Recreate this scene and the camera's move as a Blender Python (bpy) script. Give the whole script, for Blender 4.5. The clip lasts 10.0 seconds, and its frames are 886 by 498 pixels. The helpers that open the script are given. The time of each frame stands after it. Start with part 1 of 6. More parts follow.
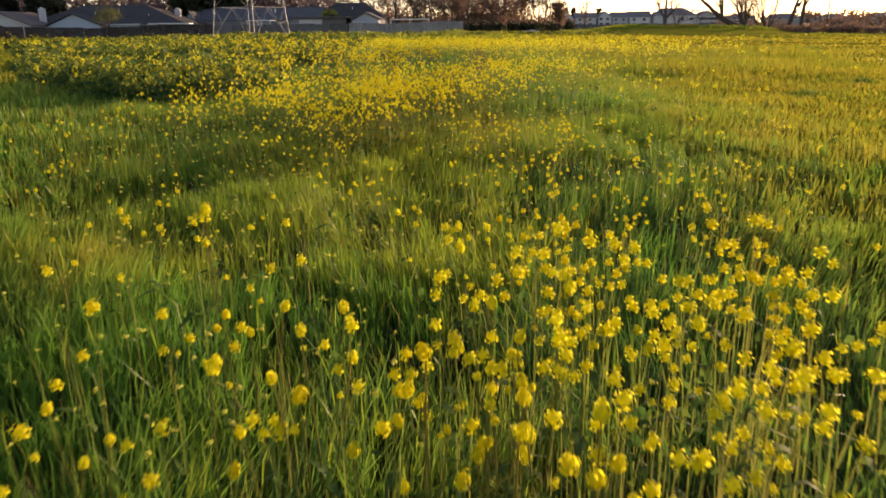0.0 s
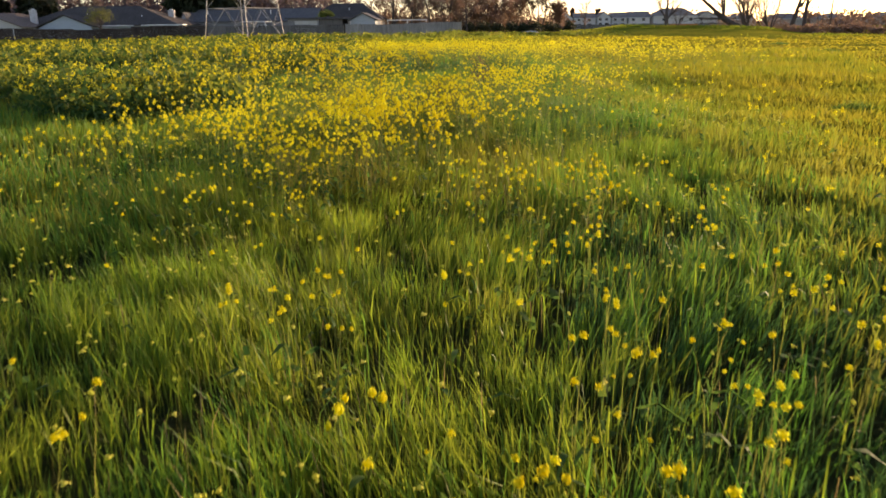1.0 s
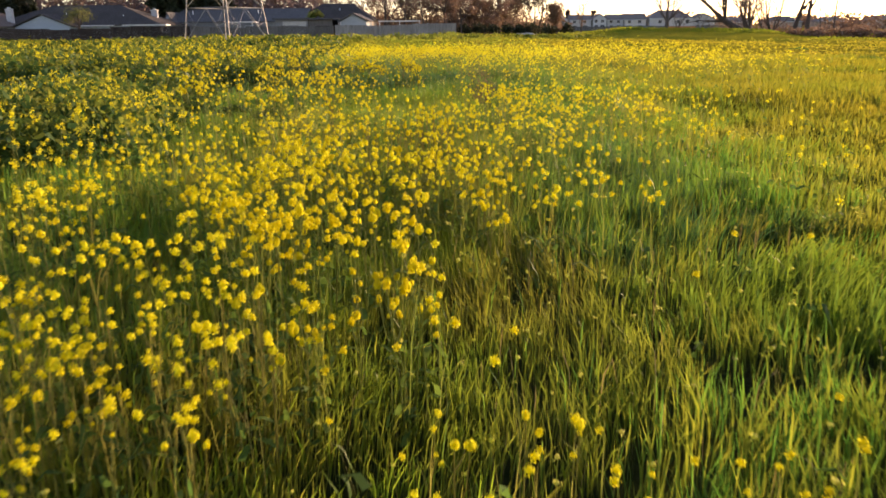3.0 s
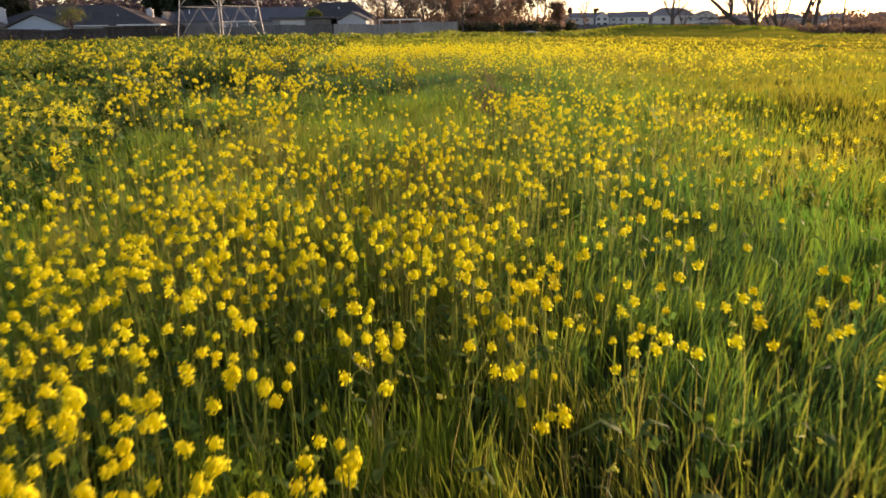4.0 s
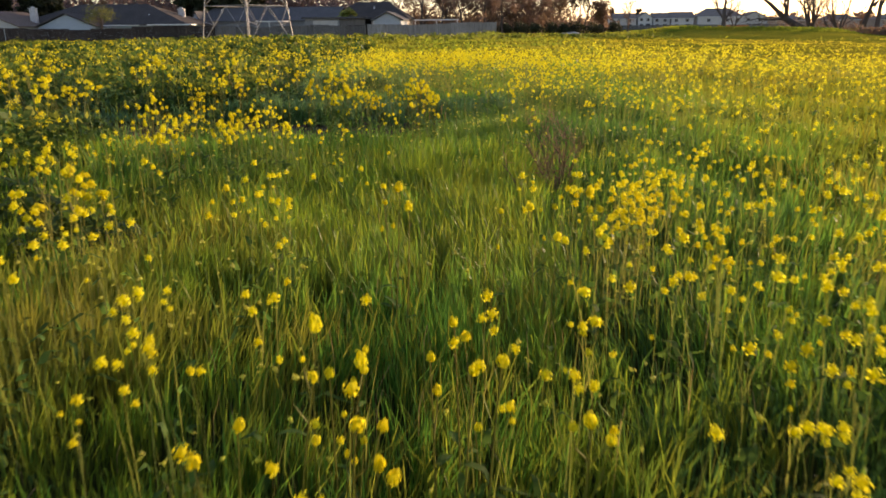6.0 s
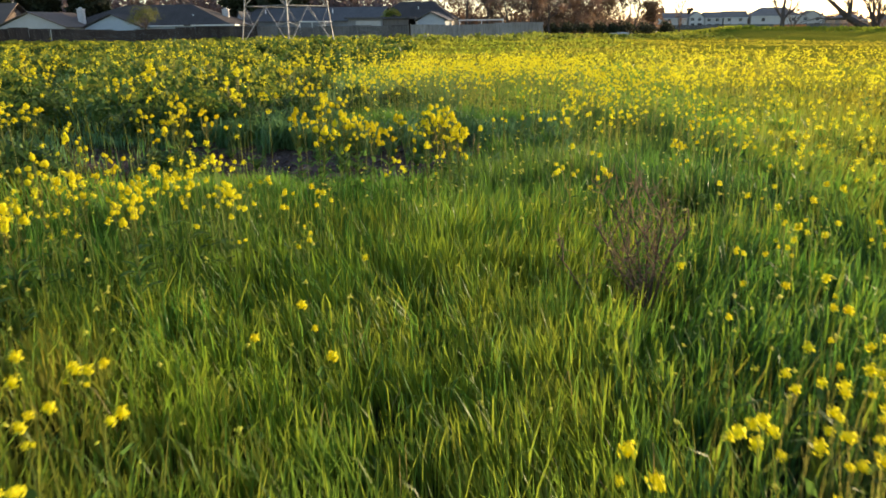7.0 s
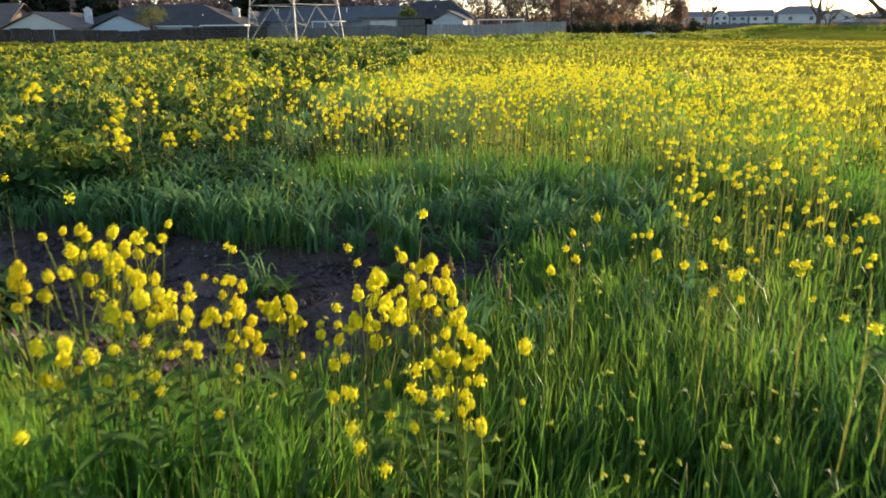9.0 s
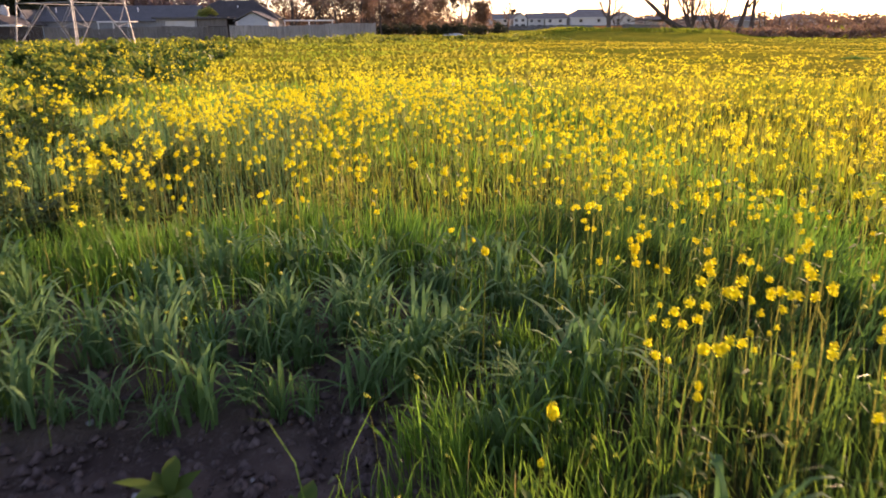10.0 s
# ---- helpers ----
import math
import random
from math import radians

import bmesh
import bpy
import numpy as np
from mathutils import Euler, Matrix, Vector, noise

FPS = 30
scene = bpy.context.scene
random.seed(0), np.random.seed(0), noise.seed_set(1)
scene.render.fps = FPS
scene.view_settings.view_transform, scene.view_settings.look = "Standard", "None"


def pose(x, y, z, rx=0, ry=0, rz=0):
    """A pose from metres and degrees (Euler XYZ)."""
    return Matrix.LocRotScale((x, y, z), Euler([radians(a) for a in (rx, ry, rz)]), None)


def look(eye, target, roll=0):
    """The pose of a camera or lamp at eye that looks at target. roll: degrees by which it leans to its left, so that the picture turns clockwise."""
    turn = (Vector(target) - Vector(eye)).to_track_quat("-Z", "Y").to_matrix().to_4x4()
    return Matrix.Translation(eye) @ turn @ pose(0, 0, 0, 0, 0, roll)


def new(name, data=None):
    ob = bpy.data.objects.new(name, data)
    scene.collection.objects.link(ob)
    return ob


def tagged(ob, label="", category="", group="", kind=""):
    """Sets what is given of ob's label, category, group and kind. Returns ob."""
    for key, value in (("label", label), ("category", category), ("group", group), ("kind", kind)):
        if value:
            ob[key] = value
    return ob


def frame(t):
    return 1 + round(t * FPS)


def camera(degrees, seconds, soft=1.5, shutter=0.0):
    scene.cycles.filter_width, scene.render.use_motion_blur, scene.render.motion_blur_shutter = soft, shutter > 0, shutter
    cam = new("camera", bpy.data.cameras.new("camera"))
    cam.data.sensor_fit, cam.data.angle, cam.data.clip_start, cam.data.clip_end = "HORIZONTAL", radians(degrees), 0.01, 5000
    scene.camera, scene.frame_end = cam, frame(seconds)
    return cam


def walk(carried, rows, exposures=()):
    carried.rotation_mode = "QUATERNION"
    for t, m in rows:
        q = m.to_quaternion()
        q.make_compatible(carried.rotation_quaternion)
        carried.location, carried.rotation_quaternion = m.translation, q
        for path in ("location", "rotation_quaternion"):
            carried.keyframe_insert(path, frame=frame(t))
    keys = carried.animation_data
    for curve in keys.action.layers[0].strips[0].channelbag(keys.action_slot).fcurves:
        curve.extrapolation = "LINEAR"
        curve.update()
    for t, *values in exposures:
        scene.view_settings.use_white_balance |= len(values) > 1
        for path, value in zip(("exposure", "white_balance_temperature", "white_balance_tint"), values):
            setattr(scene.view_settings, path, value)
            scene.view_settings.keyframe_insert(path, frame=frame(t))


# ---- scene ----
cam = camera(62.3, 10.0, soft=1.7, shutter=0.18)
SKY, SUN = 0.14, 4.3
# seconds, stops, white balance: warmer while the camera looks nearer to the sun
TINT = ((0.0, 0.85, 7600, 31), (1.0, 1.02, 7500, 26), (1.5, 1.1, 7600, 30), (2.0, 1.1, 7500, 27), (2.5, 1.18, 7600, 31), (4.0, 1.1, 7600, 31), (5.5, 0.95, 7600, 30), (7.0, 1.25, 6900, 14), (7.5, 1.45, 6700, 11), (9.0, 1.42, 6500, 14), (10.0, 1.48, 7600, 42))
PATH = [
    (0, (0.179, 0.748, 1.567), (0.128, 2.66, 0.981), -0.6),
    (0.5, (0.177, 1.778, 1.603), (0.129, 3.69, 1.018), -0.6),
    (1, (0.177, 2.806, 1.629), (0.129, 4.718, 1.044), -0.7),
    (1.5, (0.166, 3.838, 1.648), (0.12, 5.75, 1.064), -0.6),
    (2, (0.165, 4.885, 1.655), (0.121, 6.797, 1.071), -0.6),
    (2.5, (0.163, 5.982, 1.676), (0.122, 7.894, 1.093), -0.7),
    (2.7, (0.145, 6.45, 1.677), (0.114, 8.363, 1.096), -0.4),
    (3.8, (0.155, 9.134, 1.615), (0.121, 11.045, 1.028), -0.7),
    (4, (0.159, 9.58, 1.611), (0.122, 11.492, 1.026), -0.7),
    (4.5, (0.135, 10.671, 1.618), (0.101, 12.583, 1.032), -0.7),
    (5, (0.119, 11.8, 1.624), (0.086, 13.712, 1.039), -0.6),
    (5.5, (0.109, 13.054, 1.644), (0.072, 14.967, 1.06), -0.6),
    (5.7, (0.108, 13.565, 1.649), (0.032, 15.476, 1.065), -0.6),
    (6.8, (0.069, 16.4, 1.704), (-0.142, 18.302, 1.123), -0.5),
    (7, (0.059, 16.912, 1.723), (-0.187, 18.809, 1.14), -0.6),
    (7.5, (-0.023, 18.125, 1.744), (-0.32, 20.015, 1.161), -0.7),
    (8, (-0.121, 19.283, 1.754), (-0.418, 21.173, 1.171), -0.8),
    (8.5, (-0.233, 20.39, 1.751), (-0.529, 22.28, 1.167), -0.7),
    (9, (-0.373, 21.465, 1.762), (-0.667, 23.356, 1.178), -0.7),
    (9.1, (-0.403, 21.688, 1.767), (-0.659, 23.584, 1.182), -0.7),
    (9.2, (-0.433, 21.912, 1.771), (-0.596, 23.818, 1.186), -0.7),
    (9.3, (-0.463, 22.135, 1.776), (-0.516, 24.047, 1.191), -0.7),
    (9.4, (-0.493, 22.359, 1.780), (-0.470, 24.271, 1.195), -0.7),
    (9.5, (-0.523, 22.582, 1.785), (-0.462, 24.493, 1.199), -0.6),
    (10, (-0.641, 23.78, 1.805), (-0.457, 25.683, 1.219), -0.5),
]
walk(cam, [(t, look(eye, target, roll)) for t, eye, target, roll in PATH], exposures=TINT)

# ---------------------------------------------------------------- daylight
SUN_AZ, SUN_EL = 44.0, 10.0          # degrees to the right of +y, degrees over the horizon
world = bpy.data.worlds.new("evening_sky")
scene.world = world
world.use_nodes = True
wn = world.node_tree.nodes
wn.clear()
sky = wn.new("ShaderNodeTexSky")
sky.sky_type = "NISHITA"
sky.sun_disc = False
sky.sun_elevation, sky.sun_rotation = radians(SUN_EL), radians(SUN_AZ)
sky.air_density, sky.dust_density, sky.ozone_density = 0.8, 0.5, 1.5
bg = wn.new("ShaderNodeBackground")
bg.inputs["Strength"].default_value = SKY
wout = wn.new("ShaderNodeOutputWorld")
world.node_tree.links.new(sky.outputs[0], bg.inputs["Color"])
world.node_tree.links.new(bg.outputs[0], wout.inputs["Surface"])
sun_data = bpy.data.lights.new("sun", "SUN")
sun_data.energy, sun_data.angle, sun_data.color = SUN, radians(0.8), (1.0, 0.80, 0.50)
sun = new("sun", sun_data)
sd = Vector((math.sin(radians(SUN_AZ)) * math.cos(radians(SUN_EL)), math.cos(radians(SUN_AZ)) * math.cos(radians(SUN_EL)), math.sin(radians(SUN_EL))))
sun.rotation_euler = sd.to_track_quat("Z", "Y").to_euler()
sun.location = (40, 40, 30)


# ---------------------------------------------------------------- materials
def node_mat(name):
    m = bpy.data.materials.new(name)
    m.use_nodes = True
    m.node_tree.nodes.clear()
    return m, m.node_tree.nodes, m.node_tree.links


def mixed(nodes, links, fac, a, b):
    mx = nodes.new("ShaderNodeMix")
    mx.data_type = "RGBA"
    for sock, v in ((mx.inputs[0], fac), (mx.inputs[6], a), (mx.inputs[7], b)):
        if isinstance(v, bpy.types.NodeSocket):
            links.new(v, sock)
        elif isinstance(v, (int, float)):
            sock.default_value = v
        else:
            sock.default_value = (*v, 1)
    return mx.outputs[2]


def noisy(nodes, links, scale, detail=3.0, lo=0.35, hi=0.65, coords=None, rough=0.5):
    """Noise over world places, stretched so that lo..hi becomes 0..1."""
    if coords is None:
        coords = nodes.new("ShaderNodeNewGeometry").outputs["Position"]
    nz = nodes.new("ShaderNodeTexNoise")
    nz.inputs["Scale"].default_value, nz.inputs["Detail"].default_value = scale, detail
    nz.inputs["Roughness"].default_value = rough
    links.new(coords, nz.inputs["Vector"])
    rg = nodes.new("ShaderNodeMapRange")
    rg.inputs[1].default_value, rg.inputs[2].default_value = lo, hi
    links.new(nz.outputs["Fac"], rg.inputs[0])
    return rg.outputs[0]


def foliage(name, a, b, c, trans=0.45, rough=0.5, patch=0.6, glow=1.5, spec=0.3):
    """Thin leaf: colour between a and b leaf by leaf, towards c in patches; light passes through it."""
    m, n, l = node_mat(name)
    rnd = n.new("ShaderNodeNewGeometry").outputs["Random Per Island"]
    col = mixed(n, l, rnd, a, b)
    col = mixed(n, l, noisy(n, l, patch, 3.0, 0.42, 0.66), col, c)
    p = n.new("ShaderNodeBsdfPrincipled")
    p.inputs["Roughness"].default_value = rough
    p.inputs["Specular IOR Level"].default_value = spec
    l.new(col, p.inputs["Base Color"])
    tr = n.new("ShaderNodeBsdfTranslucent")
    br = n.new("ShaderNodeVectorMath")
    br.operation = "SCALE"
    br.inputs["Scale"].default_value = glow
    l.new(col, br.inputs[0])
    l.new(br.outputs[0], tr.inputs["Color"])
    mx = n.new("ShaderNodeMixShader")
    mx.inputs[0].default_value = trans
    l.new(p.outputs[0], mx.inputs[1])
    l.new(tr.outputs[0], mx.inputs[2])
    o = n.new("ShaderNodeOutputMaterial")
    l.new(mx.outputs[0], o.inputs[0])
    return m


def surface(name, a, b, scale, rough=0.8, bump=0.3, fine=None, c=None, metal=0.0, stretch=(1, 1, 1), spec=0.4):
    """Solid stuff: two tones in large patches, a third in fine grain, with relief."""
    m, n, l = node_mat(name)
    pos = n.new("ShaderNodeNewGeometry").outputs["Position"]
    vm = n.new("ShaderNodeVectorMath")
    vm.operation = "MULTIPLY"
    vm.inputs[1].default_value = stretch
    l.new(pos, vm.inputs[0])
    col = mixed(n, l, noisy(n, l, scale, 4.0, 0.35, 0.68, vm.outputs[0]), a, b)
    grain = noisy(n, l, fine or scale * 9, 3.0, 0.4, 0.7, vm.outputs[0])
    col = mixed(n, l, grain, col, c or tuple(v * 0.6 for v in a))
    rnd = n.new("ShaderNodeObjectInfo").outputs["Random"]
    hs = n.new("ShaderNodeHueSaturation")
    rg = n.new("ShaderNodeMapRange")
    rg.inputs[3].default_value, rg.inputs[4].default_value = 0.86, 1.12
    l.new(rnd, rg.inputs[0])
    l.new(rg.outputs[0], hs.inputs["Value"])
    l.new(col, hs.inputs["Color"])
    p = n.new("ShaderNodeBsdfPrincipled")
    p.inputs["Roughness"].default_value, p.inputs["Metallic"].default_value = rough, metal
    p.inputs["Specular IOR Level"].default_value = spec
    l.new(hs.outputs[0], p.inputs["Base Color"])
    if bump:
        bp = n.new("ShaderNodeBump")
        bp.inputs["Strength"].default_value, bp.inputs["Distance"].default_value = bump, 0.03
        l.new(grain, bp.inputs["Height"])
        l.new(bp.outputs[0], p.inputs["Normal"])
    o = n.new("ShaderNodeOutputMaterial")
    l.new(p.outputs[0], o.inputs[0])
    return m


M_GRASS = foliage("grass_blade", (0.068, 0.190, 0.024), (0.125, 0.265, 0.034), (0.170, 0.255, 0.034), 0.5, 0.45, 0.5, 1.4)
M_OLIVE = foliage("olive_grass", (0.112, 0.192, 0.018), (0.180, 0.242, 0.026), (0.265, 0.255, 0.036), 0.5, 0.5, 0.7, 1.4, spec=0.2)
M_GRASS_FAR = foliage("meadow_grass", (0.21, 0.20, 0.018), (0.29, 0.26, 0.024), (0.34, 0.28, 0.028), 0.55, 0.7, 0.12, 1.45, spec=0.05)
M_FIELD = foliage("field_grass", (0.13, 0.185, 0.020), (0.20, 0.235, 0.026), (0.27, 0.25, 0.030), 0.5, 0.7, 0.12, 1.4, spec=0.05)
M_GOLD = foliage("golden_grass", (0.15, 0.185, 0.017), (0.22, 0.23, 0.022), (0.30, 0.26, 0.026), 0.5, 0.6, 0.35, 1.4, spec=0.1)
# brighter copy of the grass green, with sunlight put into the colour
M_LIT_GRASS = foliage("lit_grass", (0.150, 0.245, 0.020), (0.215, 0.300, 0.026), (0.275, 0.300, 0.032), 0.55, 0.5, 0.6, 1.4)
# blue-green grass, darkened so that its colour carries the shade
M_SHADE_BLADE = foliage("shaded_blue_blade", (0.040, 0.112, 0.030), (0.070, 0.160, 0.045), (0.062, 0.130, 0.026), 0.42, 0.5, 0.6, 1.3)
M_STRAP = foliage("strap_grass", (0.086, 0.192, 0.070), (0.195, 0.315, 0.135), (0.128, 0.245, 0.072), 0.38, 0.65, 1.2, 1.2, spec=0.1)
M_DRY = foliage("dry_blade", (0.34, 0.26, 0.10), (0.24, 0.19, 0.08), (0.42, 0.31, 0.11), 0.4, 0.6, 0.8, 1.2)
M_STEM = foliage("mustard_stem", (0.135, 0.195, 0.034), (0.20, 0.225, 0.044), (0.24, 0.215, 0.05), 0.50, 0.55, 0.7, 1.2)
M_LEAF = foliage("mustard_leaf", (0.050, 0.115, 0.024), (0.085, 0.165, 0.034), (0.095, 0.15, 0.026), 0.45, 0.6, 1.0, 1.5, spec=0.12)
# bush leaves carry their shaded side as darker green, the tops sunlight as olive
M_BUSH_SHADED = foliage("bush_leaf_shaded", (0.040, 0.092, 0.022), (0.070, 0.135, 0.030), (0.075, 0.120, 0.022), 0.36, 0.6, 1.0, 1.3, spec=0.15)
M_LIT_TOPS = foliage("mustard_lit_tops", (0.15, 0.19, 0.030), (0.26, 0.26, 0.040), (0.13, 0.17, 0.028), 0.5, 0.6, 0.8, 1.3, spec=0.1)
M_PETAL = foliage("mustard_petal", (0.78, 0.72, 0.030), (0.82, 0.78, 0.055), (0.73, 0.64, 0.026), 0.66, 0.7, 2.0, 1.06, spec=0.10)
M_PALE = foliage("pale_bud", (0.68, 0.64, 0.09), (0.52, 0.58, 0.08), (0.68, 0.64, 0.16), 0.45, 0.55, 2.0, 1.1, spec=0.15)
M_TWIG = surface("dead_twig", (0.14, 0.09, 0.062), (0.22, 0.15, 0.10), 6, 0.95, 0.2, spec=0.1)
M_DEADTIP = surface("dead_twig_tip", (0.31, 0.19, 0.11), (0.42, 0.275, 0.165), 6, 0.95, 0.2, spec=0.1)
M_BARK = surface("grey_bark", (0.13, 0.10, 0.085), (0.085, 0.065, 0.055), 1.5, 0.9, 0.5)
M_BARE = surface("bare_twigs", (0.24, 0.165, 0.135), (0.17, 0.12, 0.10), 0.4, 0.9, 0.0)
M_EVERGREEN = foliage("evergreen_leaf", (0.022, 0.034, 0.015), (0.034, 0.046, 0.018), (0.042, 0.040, 0.018), 0.25, 0.6, 0.4, 1.2)
M_HEDGE = foliage("hedge_leaf", (0.040, 0.050, 0.025), (0.075, 0.055, 0.035), (0.09, 0.05, 0.035), 0.25, 0.6, 0.4, 1.2)
M_RUSSET = foliage("russet_shrub", (0.21, 0.125, 0.09), (0.27, 0.165, 0.115), (0.19, 0.13, 0.085), 0.3, 0.7, 0.25, 1.2)
M_LIGHTSHRUB = foliage("light_shrub", (0.12, 0.18, 0.03), (0.20, 0.24, 0.04), (0.24, 0.24, 0.05), 0.4, 0.6, 0.6, 1.3)
M_FENCE_DARK = surface("dark_fence_wood", (0.055, 0.043, 0.038), (0.085, 0.066, 0.058), 0.5, 0.95, 0.3, 5.0, stretch=(1, 1, 0.15), spec=0.1)
M_FENCE_GREY = surface("grey_fence_wood", (0.20, 0.185, 0.175), (0.15, 0.135, 0.125), 0.5, 0.95, 0.3, 5.0, stretch=(1, 1, 0.15), spec=0.15)
M_FENCE_PALE = surface("pale_fence_wood", (0.36, 0.34, 0.32), (0.30, 0.28, 0.265), 0.5, 0.95, 0.3, 5.0, stretch=(1, 1, 0.15), spec=0.15)
M_ROOF = surface("dark_shingles", (0.090, 0.080, 0.076), (0.120, 0.105, 0.098), 0.6, 0.95, 0.4, 7.0, spec=0.12)
M_ROOF_BLUE = surface("blue_grey_shingles", (0.125, 0.122, 0.125), (0.155, 0.148, 0.148), 0.6, 0.95, 0.4, 7.0, spec=0.12)
M_ROOF_BROWN = surface("brown_shingles", (0.17, 0.125, 0.10), (0.21, 0.155, 0.12), 0.6, 0.85, 0.4, 7.0)
M_WALL_BLUE = surface("pale_blue_siding", (0.42, 0.47, 0.52), (0.38, 0.43, 0.48), 0.5, 0.75, 0.15, 6.0, c=(0.34, 0.39, 0.44), stretch=(0.2, 0.2, 2))
M_WALL_WHITE = surface("off_white_stucco", (0.62, 0.60, 0.57), (0.55, 0.53, 0.50), 0.5, 0.85, 0.15, 6.0, c=(0.5, 0.48, 0.46))
M_WALL_TAN = surface("tan_stucco", (0.44, 0.38, 0.33), (0.38, 0.33, 0.29), 0.5, 0.85, 0.15, 6.0)
M_WALL_GREY = surface("grey_stucco", (0.30, 0.30, 0.31), (0.25, 0.25, 0.26), 0.5, 0.85, 0.15, 6.0)
M_TRIM = surface("white_trim", (0.74, 0.73, 0.71), (0.68, 0.67, 0.65), 1.0, 0.6, 0.1, c=(0.62, 0.61, 0.6))
M_BRICK = surface("white_brick_chimney", (0.66, 0.64, 0.62), (0.56, 0.53, 0.50), 1.0, 0.8, 0.4, 8.0, c=(0.45, 0.42, 0.40))
M_STEEL = surface("galvanised_steel", (0.36, 0.36, 0.37), (0.29, 0.29, 0.30), 0.8, 0.6, 0.1, metal=0.4)
M_TARP = surface("white_tarp", (0.75, 0.74, 0.72), (0.66, 0.65, 0.63), 0.8, 0.6, 0.3)
M_CLOD = surface("dark_clod", (0.135, 0.095, 0.085), (0.25, 0.175, 0.15), 5, 0.95, 0.4, 40, spec=0.1)
M_STONE = surface("field_stone", (0.30, 0.28, 0.26), (0.42, 0.40, 0.37), 9, 0.85, 0.5, 60)
M_ORANGE = surface("orange_panel", (0.62, 0.22, 0.07), (0.55, 0.20, 0.07), 0.6, 0.6, 0.1)


def glass_mat():
    m, n, l = node_mat("window_glass")
    p = n.new("ShaderNodeBsdfPrincipled")
    p.inputs["Base Color"].default_value = (0.03, 0.035, 0.045, 1)
    p.inputs["Roughness"].default_value = 0.05
    o = n.new("ShaderNodeOutputMaterial")
    l.new(p.outputs[0], o.inputs[0])
    return m


M_GLASS = glass_mat()


def ground_mat():
    """Turf that gives way to dark damp soil by the mesh's own turf map."""
    m, n, l = node_mat("meadow_ground")
    soil = mixed(n, l, noisy(n, l, 3.5, 5.0, 0.35, 0.65), (0.132, 0.089, 0.077), (0.235, 0.162, 0.134))
    soil = mixed(n, l, noisy(n, l, 38.0, 3.0, 0.55, 0.75), soil, (0.25, 0.195, 0.17))
    # thatch kept near-black: shade under the blades is put into its colour
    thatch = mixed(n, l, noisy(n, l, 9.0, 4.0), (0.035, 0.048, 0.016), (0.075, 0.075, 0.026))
    far = mixed(n, l, noisy(n, l, 0.10, 4.0, 0.38, 0.64), (0.17, 0.19, 0.022), (0.30, 0.26, 0.030))
    far = mixed(n, l, noisy(n, l, 1.3, 4.0, 0.5, 0.75), far, (0.15, 0.16, 0.022))
    at = n.new("ShaderNodeAttribute")
    at.attribute_name = "turf"
    sp = n.new("ShaderNodeSeparateColor")
    l.new(at.outputs["Color"], sp.inputs[0])
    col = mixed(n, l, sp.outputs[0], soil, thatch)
    col = mixed(n, l, sp.outputs[1], col, far)
    p = n.new("ShaderNodeBsdfPrincipled")
    p.inputs["Roughness"].default_value = 0.9
    p.inputs["Specular IOR Level"].default_value = 0.0
    l.new(col, p.inputs["Base Color"])
    bp = n.new("ShaderNodeBump")
    bp.inputs["Strength"].default_value, bp.inputs["Distance"].default_value = 0.9, 0.04
    l.new(noisy(n, l, 22.0, 6.0, 0.3, 0.7, None, 0.7), bp.inputs["Height"])
    l.new(bp.outputs[0], p.inputs["Normal"])
    o = n.new("ShaderNodeOutputMaterial")
    l.new(p.outputs[0], o.inputs[0])
    return m


M_GROUND = ground_mat()


# ---------------------------------------------------------------- mesh tools
def mesh_np(name, verts, tris, material=None, quads=None):
    """A mesh from arrays: vertices (n,3), triangles (m,3) or quads (m,4)."""
    me = bpy.data.meshes.new(name)
    verts = np.asarray(verts, np.float32)
    faces = np.asarray(tris if quads is None else quads, np.int32)
    k = faces.shape[1]
    me.vertices.add(len(verts))
    me.vertices.foreach_set("co", verts.ravel())
    me.loops.add(faces.size)
    me.loops.foreach_set("vertex_index", faces.ravel())
    me.polygons.add(len(faces))
    me.polygons.foreach_set("loop_start", np.arange(len(faces), dtype=np.int32) * k)
    me.polygons.foreach_set("loop_total", np.full(len(faces), k, np.int32))
    me.update(calc_edges=True)
    if material:
        me.materials.append(material)
    return me


def part(name, me, parent, label="", material=None, at=None):
    """Links a mesh (or a bmesh) as one object under a thing or a part."""
    if isinstance(me, bmesh.types.BMesh):
        data = bpy.data.meshes.new(name)
        me.to_mesh(data)
        me.free()
        me = data
    if material and not me.materials:
        me.materials.append(material)
    ob = new(name, me)
    ob.parent = parent
    if at is not None:
        ob.matrix_basis = at
    if label:
        ob["label"] = label
    return ob


def box(bm, x0, x1, y0, y1, z0, z1):
    v = [bm.verts.new(p) for p in ((x0, y0, z0), (x1, y0, z0), (x1, y1, z0), (x0, y1, z0), (x0, y0, z1), (x1, y0, z1), (x1, y1, z1), (x0, y1, z1))]
    for f in ((3, 2, 1, 0), (4, 5, 6, 7), (0, 1, 5, 4), (1, 2, 6, 5), (2, 3, 7, 6), (3, 0, 4, 7)):
        bm.faces.new([v[i] for i in f])
    return v


def boxed(*dims, bevel=0.0):
    bm = bmesh.new()
    box(bm, *dims)
    if bevel:
        bmesh.ops.bevel(bm, geom=bm.edges[:], offset=bevel, segments=1, affect="EDGES")
    return bm


